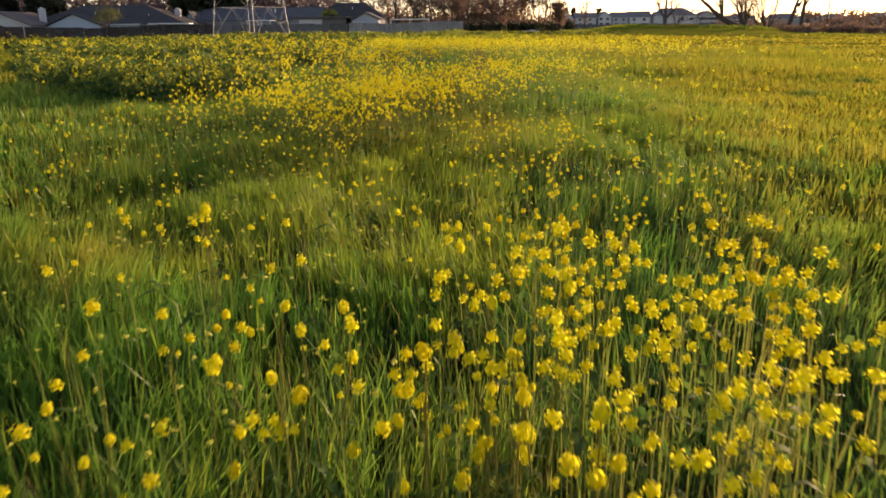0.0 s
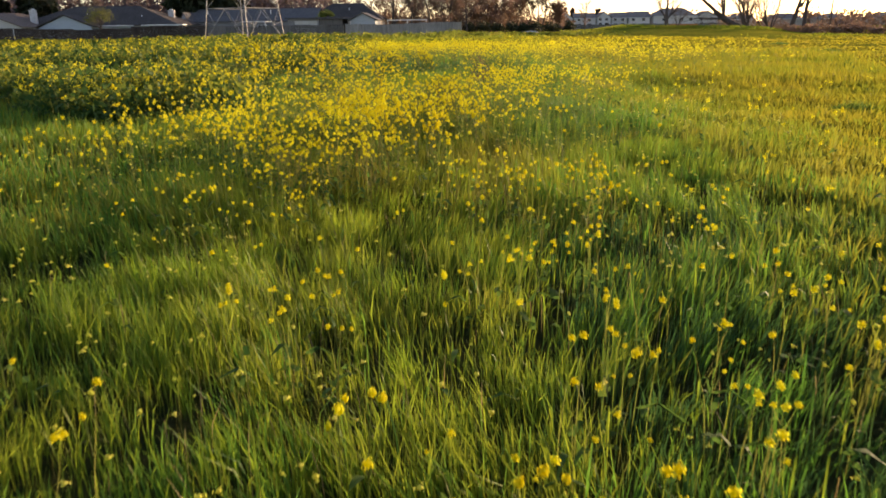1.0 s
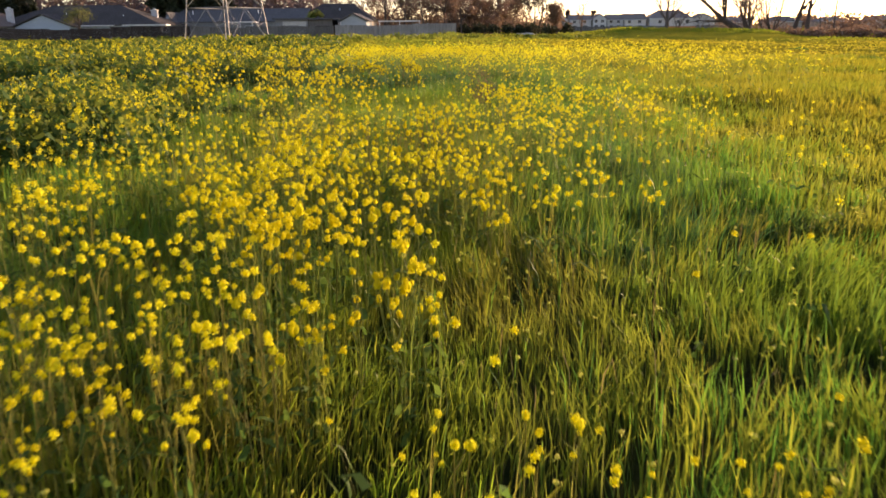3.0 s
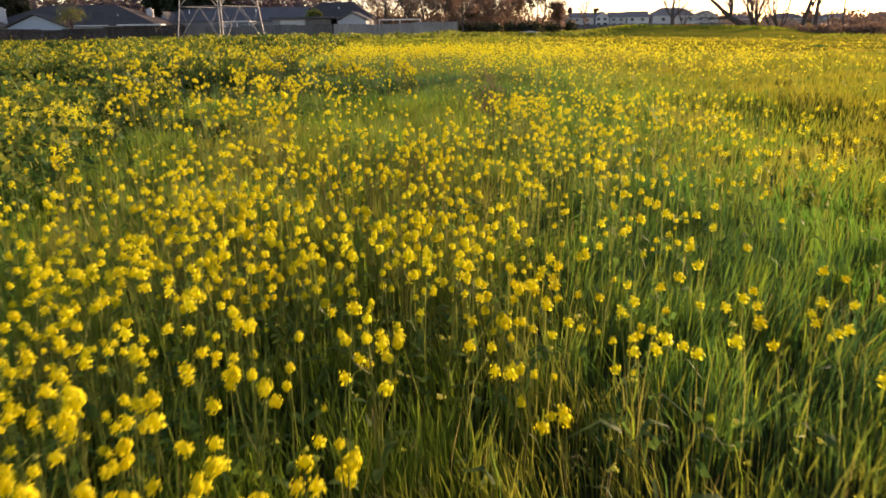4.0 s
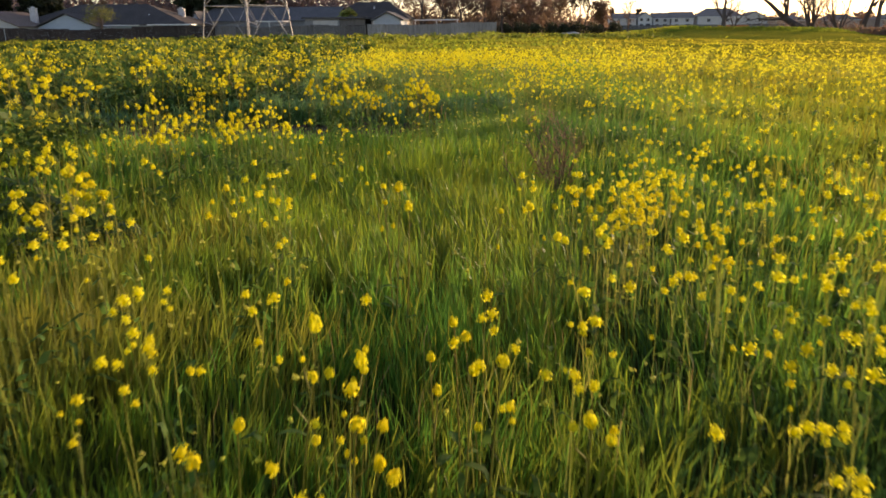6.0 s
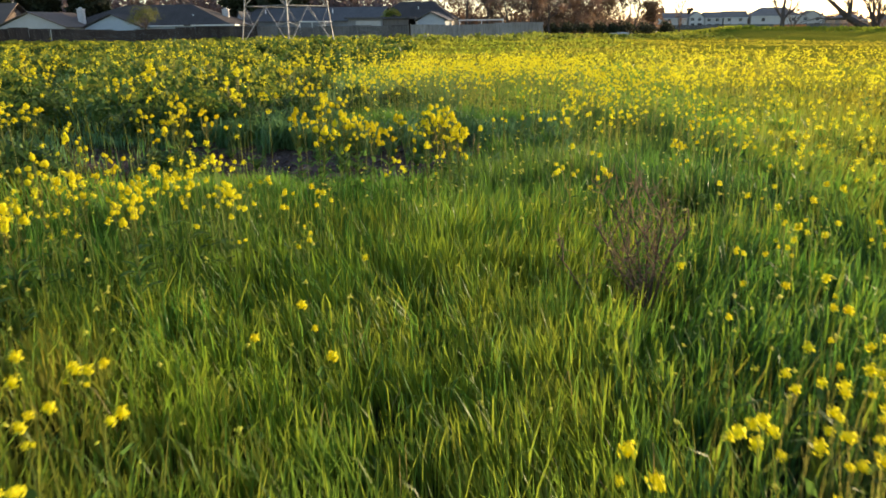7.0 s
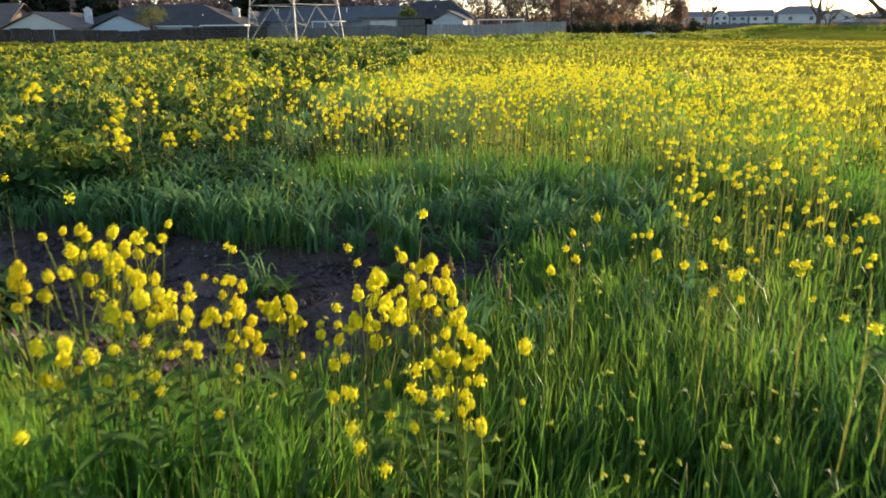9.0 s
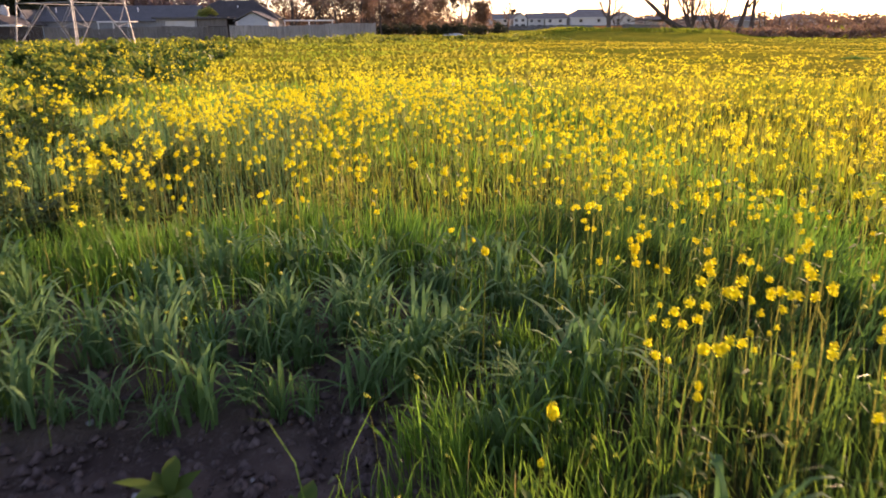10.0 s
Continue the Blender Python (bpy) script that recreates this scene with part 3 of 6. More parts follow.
def arched(rng, base, h, w, lean, segments=4):
    """Long blades that rise, bow over and hang at the tip."""
    n = len(base)
    reach = np.hypot(lean[:, 0], lean[:, 1])
    out = np.concatenate([lean / (reach[:, None] + 1e-6), np.zeros((n, 1))], 1)
    side = np.stack([-out[:, 1], out[:, 0], np.zeros(n)], 1)
    peak = rng.uniform(0.55, 1.0, n)
    rows = []
    for i in range(segments + 1):
        t = i / segments
        u = t / peak
        p = base + out * (reach * t ** 1.5)[:, None]
        p[:, 2] += h * (2 * u - u * u)
        half = side * (w * 0.5 * (1 - t) ** 0.55 * min(1.0, 0.55 + 2.2 * t))[:, None]
        rows += [p - half, p + half] if i < segments else [p]
    v = np.stack(rows, 1).reshape(-1, 3)
    f = []
    for i in range(segments - 1):
        f += [(2 * i, 2 * i + 1, 2 * i + 3), (2 * i, 2 * i + 3, 2 * i + 2)]
    f.append((2 * segments - 2, 2 * segments - 1, 2 * segments))
    k = np.arange(n)[:, None, None] * (2 * segments + 1)
    return v, (k + np.array(f)[None]).reshape(-1, 3)


def build_grass():
    rng = np.random.default_rng(21)
    # close to the way: tufts of some fifteen blades
    n = 41500
    cx, cy = rng.uniform(-4.3, 4.3, n), rng.uniform(-0.6, 30.0, n)
    hump = mounds(cx, cy)
    aside = smooth(1.5, 4.2, np.abs(cx + 0.1))
    right = smooth(0.1, 1.0, cx)
    keep = (rng.random(n) < smooth(-0.8, 1.3, cy)) & (rng.random(n) < (0.45 - 0.25 * right + (0.55 + 0.05 * right) * hump) * (1 - 0.8 * aside)) & (rng.random(n) > 1.08 * bare(cx, cy)) & (rng.random(n) > 0.93 * rim(cx, cy)) & (rng.random(n) > thin_turf(cx, cy))
    cx, cy, aside = cx[keep], cy[keep], aside[keep]
    per = 14
    bx = np.repeat(cx, per) + rng.normal(0, 0.045, len(cx) * per)
    by = np.repeat(cy, per) + rng.normal(0, 0.045, len(cx) * per)
    h = np.repeat(grass_height(cx, cy) * rng.uniform(0.85, 1.15, len(cx)), per) * rng.uniform(0.62, 1.08, len(bx))
    broad = np.repeat(np.maximum(smooth(17.5, 19.5, cy), 0.4 * (1 - smooth(2.5, 4, cy))), per)
    w = rng.uniform(0.0045, 0.0085, len(bx)) * (1 + 0.55 * broad + 0.8 * np.repeat(aside, per))
    comb = np.stack([0.16 * np.sin(1.3 * cx + 0.9 * cy) + rng.normal(0, 0.09, len(cx)), -0.05 + 0.14 * np.sin(1.1 * cy - 0.7 * cx) + rng.normal(0, 0.09, len(cx))], 1)
    lean = (np.repeat(comb, per, 0) + rng.normal(0, 0.15, (len(bx), 2))) * h[:, None]
    lush = np.maximum(lushness(cx, cy), smooth(20.5, 22, cy) * (1 - smooth(1.4, 2.6, cx)))
    gold = 0.5 + 0.5 * np.sin(0.8 * cx + 0.9 * np.sin(0.7 * cy)) * np.sin(0.75 * cy + 1.1 * np.sin(0.9 * cx))
    green = np.repeat(rng.random(len(cx)) < 0.20 + 0.50 * (1 - gold) + 0.65 * lush - 0.45 * np.exp(-(((cx + 0.6) / 1.3) ** 4) - (((cy - 10.3) / 2.4) ** 4)) + 0.28 * smooth(0.2, 1.2, cx) - 0.45 * smooth(2.4, 4.2, cx) + 0.6 * smooth(27.2, 28.8, cy) + 0.45 * (1 - smooth(-0.2, 0.7, cx)) * (1 - smooth(4.4, 5.4, cy)) - 0.5 * smooth(0.2, 0.6, cx) * smooth(9.6, 10.6, cy) * (1 - smooth(13, 14, cy)) - 0.4 * smooth(0.3, 1.2, -cx) * smooth(16.5, 17.5, cy) * (1 - smooth(20, 21.2, cy)), per)
    # tufts where shade lies; the shade is in their darker colour
    in_shade = np.repeat(rng.random(len(cx)) < 0.50 * smooth(0.3, 1.0, cx) * (1 - smooth(2.0, 3.0, cx)) * (1 - smooth(8, 9.2, cy) * (1 - smooth(11.3, 12.2, cy))) + 0.2 * smooth(-1.6, -0.9, cx) * (1 - smooth(4.0, 4.7, cy)) + 0.35 * smooth(-1.2, 0.3, cx) * smooth(22.4, 23.6, cy) * (1 - smooth(1.8, 2.6, cx)), per)
    # tufts of the sunlit stretches, lit by their brighter colour
    pale = np.repeat(rng.random(len(cx)) < 0.6 * smooth(4.5, 5.3, cy) * (1 - smooth(8.8, 10.2, cy)) * smooth(-2.6, -1.6, cx) * (1 - smooth(0.6, 1.5, cx)) + 0.6 * smooth(18.6, 19.6, cy) * (1 - smooth(22.3, 23.2, cy)) * smooth(-2.2, -1.4, cx) * (1 - smooth(0.3, 0.9, cx)), per) & ~in_shade
    for sel, name, mat_, label in ((green & ~in_shade & ~pale, "grass", M_GRASS, "lush green meadow grass in uneven tufts"), (in_shade, "shaded_blue_grass", M_SHADE_BLADE, "blue-green meadow grass in uneven tufts, darkened for shade"), (pale, "sunlit_tufts", M_LIT_GRASS, "meadow grass in uneven tufts, sunlight put in as golden-green"), (~green & ~in_shade & ~pale, "olive_grass", M_OLIVE, "yellow-green sunlit meadow grass in uneven tufts")):
        v, f = kites(rng, np.stack([bx, by, land(bx, by) - 0.01], 1)[sel], h[sel], w[sel], lean[sel])
        tagged(new(name, mesh_np(name, v, f, mat_)), label, "grass", kind="stuff")
    # longer bowed blades over it, most of them in the lush stretch
    n = 24000
    bx, by = rng.uniform(-2.6, 2.2, n), rng.uniform(1.2, 27.0, n)
    keep = (rng.random(n) < 0.16 + 0.84 * smooth(17.5, 20, by) * (1 - smooth(1.6, 2.4, bx))) & (rng.random(n) > 1.1 * bare(bx, by)) & (rng.random(n) > thin_turf(bx, by))
    bx, by = bx[keep], by[keep]
    h = grass_height(bx, by) * rng.uniform(0.8, 1.22, len(bx))
    v, f = arched(rng, np.stack([bx, by, land(bx, by) - 0.01], 1), h, rng.uniform(0.006, 0.011, len(bx)), rng.normal(0, 0.26, (len(bx), 2)) * h[:, None], 3)
    each = len(f) // len(bx)
    light = np.repeat((rng.random(len(bx)) < 0.55) & (by < 23), each)
    for sel, mat_, label in ((~light, M_GRASS, "long bowed green grass blades over the sward"), (light, M_LIT_GRASS, "long bowed yellow-green grass blades over the sward")):
        tagged(new("long_grass", mesh_np("long_grass", v, f[sel], mat_)), label, "grass", kind="stuff")
    # dry blades among it
    n = 2600
    bx, by = rng.uniform(-3.0, 3.0, n), rng.uniform(1.2, 31, n)
    keep = (rng.random(n) < 0.35 + 0.5 * np.sin(1.1 * bx + 0.4 * by) ** 2) & (rng.random(n) > bare(bx, by)) & (rng.random(n) > 0.9 * lushness(bx, by))
    bx, by = bx[keep], by[keep]
    h = grass_height(bx, by) * rng.uniform(0.6, 1.15, len(bx))
    v, f = arched(rng, np.stack([bx, by, land(bx, by)], 1), h, rng.uniform(0.003, 0.006, len(bx)), rng.normal(0, 0.09, (len(bx), 2)), 3)
    tagged(new("dry_grass", mesh_np("dry_grass", v, f, M_DRY)), "straw-coloured dry grass blades among the green", "grass", kind="stuff")
    # to the sides and ahead
    n = 250000
    x, y = wedge(rng, n, 0.5, 46, 4.2, 0.36, 0.85)
    keep = (rng.random(n) < smooth(1.8, 4.2, np.abs(x + 0.1))) | (y > 29.7)
    keep &= (rng.random(n) > bare(x, y)) & (rng.random(n) > 0.9 * rim(x, y))
    keep &= rng.random(n) < np.clip(8.5 / (np.hypot(x, np.maximum(y - 26, 0)) + 2), 0, 1) * (0.6 + 0.4 * mounds(x, y))
    x, y = x[keep], y[keep]
    far = np.hypot(x, np.maximum(y - 28, 0))
    h = grass_height(x, y) * rng.uniform(0.65, 1.1, len(x)) * (1 - 0.5 * smooth(0.5, 1.8, -x) * smooth(26.5, 27.5, y) * (1 - smooth(30, 33, y)))
    v, f = kites(rng, np.stack([x, y, land(x, y) - 0.01], 1), h, 0.008 + 0.0015 * far + rng.uniform(0, 0.005, len(x)), rng.normal(0, 0.18, (len(x), 2)) * h[:, None])
    gold = np.repeat(rng.random(len(x)) < 0.15 + 0.8 * smooth(4, 7, x) * smooth(4, 9, y), 2)
    dusk = np.repeat(((x < -1.5) | ((y > 28.5) & (x < 3.5))) & (rng.random(len(x)) < 0.78), 2)
    cool = np.repeat((x < -1.5) & (y > 25.6 + rng.normal(0, 0.3, len(x))) & (y < 40 + rng.normal(0, 2, len(x))), 2)
    for sel, name, mat_, label in ((~gold & ~cool & ~dusk, "side_grass", M_OLIVE, "yellow-green meadow grass further from the way"), (~gold & ~cool & dusk, "deep_grass", M_GRASS, "deep green meadow grass among the mustard"), (cool, "cool_grass", M_STRAP, "blue-green grass behind the bare soil"), (gold & ~cool, "golden_grass", M_GOLD, "golden-olive meadow grass further from the way")):
        tagged(new(name, mesh_np(name, v, f[sel], mat_)), label, "grass", kind="stuff")
    # short sunlit sward beside the way
    n = 100000
    x, y = 2.2 + 13 * rng.random(n) ** 1.2, rng.uniform(2.5, 36, n)
    ragged = 3 * patchy(0.5 * x, 0.5 * y)                      # the sward thins out unevenly
    keep = rng.random(n) < smooth(2.2, 4.5, x) * (1 - 0.6 * smooth(24, 34, y)) * smooth(2.0, 5.0, y + ragged) * (1 - smooth(30, 36, y + ragged)) * (1 - smooth(9.5, 15, x + ragged))
    x, y = x[keep], y[keep]
    h = rng.uniform(0.09, 0.2, len(x)) * (0.6 + 0.7 * mounds(0.6 * x, 0.6 * y))
    v, f = kites(rng, np.stack([x, y, land(x, y) - 0.01], 1), h, 0.009 + 0.0012 * x, rng.normal(0, 0.25, (len(x), 2)) * h[:, None])
    tagged(new("short_grass", mesh_np("short_grass", v, f, M_GOLD)), "short golden-green meadow grass in low sun", "grass", kind="stuff")
    # thinner sward all round, behind the start too
    n = 34000
    x, y = rng.uniform(-28, 28, n), rng.uniform(-12, 42, n)
    keep = (np.abs(x) > 4.0 + 0.36 * np.maximum(y - 0.5, 0)) | (y < 1.2)
    x, y = x[keep], y[keep]
    v, f = kites(rng, np.stack([x, y, land(x, y) - 0.01], 1), grass_height(x, y) * rng.uniform(0.5, 1.1, len(x)), rng.uniform(0.04, 0.07, len(x)), rng.normal(0, 0.09, (len(x), 2)))
    tagged(new("outer_grass", mesh_np("outer_grass", v, f, M_GOLD)), "olive meadow grass on either side and behind", "grass", kind="stuff")
    # the open meadow beyond
    n = 165000
    x, y = wedge(rng, n, 6, 150, 12, 0.72, 0.75)
    keep = (np.abs(x) > 6) | (y > 38)
    x, y = x[keep], y[keep]
    d = np.hypot(x, y - 20)
    keep = rng.random(len(x)) < np.clip(26 / (d + 4), 0, 1)
    x, y, d = x[keep], y[keep], d[keep]
    short = 1 - 0.55 * smooth(5, 14, x)
    v, f = kites(rng, np.stack([x, y, land(x, y) - 0.01], 1), rng.uniform(0.13, 0.28, len(x)) * short, 0.016 + 0.0032 * d, rng.normal(0, 0.08, (len(x), 2)))
    gold = np.repeat(rng.random(len(x)) < smooth(3, 14, x) * (1 - 0.8 * smooth(100, 120, y)), 2)
    for sel, name, mat_, label in ((gold, "meadow_grass", M_GRASS_FAR, "golden short meadow grass of the open field"), (~gold, "field_grass", M_FIELD, "green meadow grass at the far end of the field")):
        tagged(new(name, mesh_np(name, v, f[sel], mat_)), label, "grass", kind="stuff")


build_grass()


# ---------------------------------------------------------------- mustard
def lathe(profile, sides):
    """A closed body of revolution from (radius, height) pairs; the ends come to points."""
    a = np.arange(sides) * 2 * np.pi / sides
    vs = [np.array((0, 0, profile[0][1]))]
    for r, z in profile[1:-1]:
        vs += [np.array((r * math.cos(b), r * math.sin(b), z)) for b in a]
    vs.append(np.array((0, 0, profile[-1][1])))
    rings, fs = len(profile) - 2, []
    for j in range(sides):
        k = (j + 1) % sides
        fs.append((0, 1 + k, 1 + j))
        for i in range(rings - 1):
            p, q = 1 + i * sides, 1 + (i + 1) * sides
            fs += [(p + j, p + k, q + k), (p + j, q + k, q + j)]
        fs.append((1 + (rings - 1) * sides + j, 1 + (rings - 1) * sides + k, len(vs) - 1))
    return vs, fs


def petals(rng, vs, fs, count, each, petal, tall, wide):
    """Open flowers set close together over a domed head."""
    for i in range(count):
        t = 1 - 1.8 * (i + 0.5) / count                        # 1 at the crown, down to under the rim
        a = i * 2.4 + rng.uniform(-0.35, 0.35)
        ring = math.sqrt(max(0.0, 1 - t * t))
        out = np.array((math.cos(a) * ring, math.sin(a) * ring, t * 0.8 + 0.2))
        out /= np.linalg.norm(out)
        low = 1.03 - 0.36 * max(0.0, t)                         # buds above, open flowers standing out below
        c = np.array((math.cos(a) * ring * wide * low, math.sin(a) * ring * wide * low, tall * (0.46 + 0.44 * t))) * rng.uniform(0.80, 1.10)
        u = np.cross(out, (0.3, 0.2, 1.0))
        u /= np.linalg.norm(u)
        w = np.cross(out, u)
        b0 = rng.uniform(0, 1.5)
        for k in range(each):
            b = b0 + k * 2 * math.pi / each
            d1, d2 = math.cos(b) * u + math.sin(b) * w, math.cos(b) * w - math.sin(b) * u
            n0, s = len(vs), petal * low * rng.uniform(0.75, 1.25)
            vs += [c - d1 * s * 0.15, c + d1 * s * 0.65 + d2 * s * 0.6 + out * s * 0.3, c + d1 * s * 1.0 + out * s * 0.1, c + d1 * s * 0.65 - d2 * s * 0.6 + out * s * 0.35]
            fs += [(n0, n0 + 1, n0 + 2), (n0, n0 + 2, n0 + 3)]


def head_template(rng, flowers, petal, tall, wide):
    """A raceme in bloom: a dome of four-petalled flowers over a full heart, narrower at the foot."""
    vs, fs = lathe(((0, 0), (wide * 0.5, tall * 0.16), (wide * 0.78, tall * 0.40), (wide * 0.55, tall * 0.7), (0, tall * 0.95)), 6)
    petals(rng, vs, fs, flowers, 4, petal, tall, wide)
    return np.array(vs), np.array(fs)


def rough_head(rng, quads, tall, wide, size, heart=0.92):
    """The same head for plants further off: fewer, larger petals over the heart."""
    vs, fs = lathe(((0, 0), (wide * heart, tall * 0.40), (0, tall * heart)), 5)
    petals(rng, vs, fs, quads, 1, size, tall, wide)
    return np.array(vs), np.array(fs)


def leaf_mesh(rng, length, width, name="leaf"):
    """A lobed leaf, folded along its rib and bent down at the tip."""
    rows = 5
    vs, fs = [], []
    for i in range(rows + 1):
        t = i / rows
        wd = width * (0.18 + math.sin(math.pi * min(1, t * 0.92 + 0.06)) * rng.uniform(0.75, 1.1)) * (1 if i < rows else 0.15)
        x, z = length * t, length * (0.45 * t - 0.55 * t * t)
        vs += [(x, -wd, z + wd * 0.25), (x, 0, z), (x, wd, z + wd * 0.25)]
        if i:
            a = (i - 1) * 3
            for k in (0, 1):
                fs += [(a + k, a + k + 1, a + k + 4), (a + k, a + k + 4, a + k + 3)]
    return mesh_np(name, vs, fs, M_LEAF)


def plant_height(rng, x, y):
    """How tall the mustard stands: tall at the start, low in the middle of the way, tallest by the soil."""
    x, y = np.asarray(x, float), np.asarray(y, float)
    tall = np.interp(y, (2, 3.2, 4.5, 7, 8.9, 10.3, 13, 15, 17, 19, 21, 23.5, 26, 28, 31, 40), (0.82, 0.85, 0.62, 0.47, 0.53, 0.68, 0.67, 0.75, 0.78, 0.70, 0.60, 0.82, 0.76, 0.80, 0.90, 0.95))
    tall = tall + 0.22 * smooth(1.2, 2.2, -x) * smooth(13, 16, y) * (1 - smooth(27, 29, y))
    return np.clip(tall + rng.normal(0.01, 0.075, x.shape), 0.36, 1.2)


def head_size(y):
    """Small heads on the low plants in the middle of the way, full ones elsewhere."""
    return np.interp(y, (2, 3.5, 5, 7, 9, 10.5, 13, 14.5, 16, 24, 27, 30, 40), (0.97, 0.97, 0.82, 0.72, 0.82, 1.06, 0.95, 0.88, 0.95, 1.0, 0.96, 1.12, 1.2))


def sow(rng):
    """Where the plants of the near stands root, and how many heads each carries."""
    rows = []
    for cx, cy, rx, ry, heads in NEAR_STANDS:
        left = heads = max(1, round(heads * float(np.interp(cy, (2, 3.5, 7.5, 9, 10, 14, 17, 22, 27, 29, 34), (0.8, 1.1, 0.62, 1.15, 1.95, 1.4, 0.95, 0.85, 0.9, 1.7, 2.6)) * (1.3 if cx < -0.9 and 11 < cy < 13.5 else 0.7 if cx < -0.3 and 13.6 < cy < 15.6 else 0.55 if cx > 0.7 and 13.2 < cy < 15.9 else 1))))
        while left > 0:
            k = min(left, int(rng.choice((1, 2, 3, 4, 5), p=(0.30, 0.30, 0.22, 0.12, 0.06))))
            x = cx + rx * rng.uniform(-1, 1) + rng.normal(0, 0.04 + 0.08 * rx)
            y = cy + ry * rng.uniform(-1, 1) + rng.normal(0, 0.04 + 0.08 * ry)
            if cy > 23 and rng.random() > (0.15 + 1.3 * patchy(1.4 * x, 1.4 * y) ** 2 if x > -2 else 0.05 + 1.6 * patchy(1.2 * x, 1.2 * y) ** 3):
                continue
            left -= k
            if bare(x, y) < 0.6 and rng.random() > 0.75 * rim(x, y):
                rows.append((x, y, k))
    for i in range(560):                                       # strays between the stands
        x, y = rng.uniform(-4.8, 4.6), rng.uniform(1.6, 33)
        if bare(x, y) < 0.3 and rng.random() > 0.9 * lushness(x, y) and rng.random() > 0.9 * rim(x, y):
            rows.append((x, y, 1 + int(rng.random() < 0.3)))
    return np.array(rows)


def plant_kind(rng, tall, branches, spread_out=1.0):
    """One plant: the stem with its side shoots, and where its heads sit."""
    bend = rng.normal(0, 0.045, 2)
    main = np.array([(bend[0] * t * t, bend[1] * t * t, tall * t) for t in np.linspace(0, 1, 5)])
    pieces, heads = [tube(main, np.linspace(0.0052, 0.0020, 5), 4)], [(main[-1], 1.0)]
    for b in range(branches):
        s = rng.uniform(0.50, 0.88)
        a = rng.uniform(0, 6.28)
        start = np.array((bend[0] * s * s, bend[1] * s * s, tall * s))
        reach = rng.uniform(0.025, 0.085) * spread_out
        rise = rng.uniform(0.25, 1.0) * (1 - s) * tall + 0.02
        end = start + np.array((math.cos(a) * reach, math.sin(a) * reach, rise))
        midp = (start + end) / 2 + np.array((math.cos(a) * reach * 0.25, math.sin(a) * reach * 0.25, -rise * 0.08))
        pieces.append(tube([start, midp, end], (0.0032, 0.0025, 0.0016), 4))
        heads.append((end, rng.uniform(0.62, 0.98)))
    for k in range(9):                                         # pods on short stalks under the crown
        p0 = main[3] * 0.5 + main[4] * 0.5 + np.array((0, 0, -0.016 * k + 0.05 * tall))
        a = k * 2.4
        q = p0 + np.array((math.cos(a) * 0.014, math.sin(a) * 0.014, 0.012))
        pieces.append(tube([p0, q, q + np.array((0, 0, 0.012))], (0.0009, 0.0013, 0.0006), 3))
    v, f = joined(pieces)
    return mesh_np("stem", v, None, M_STEM, quads=f), heads, tall


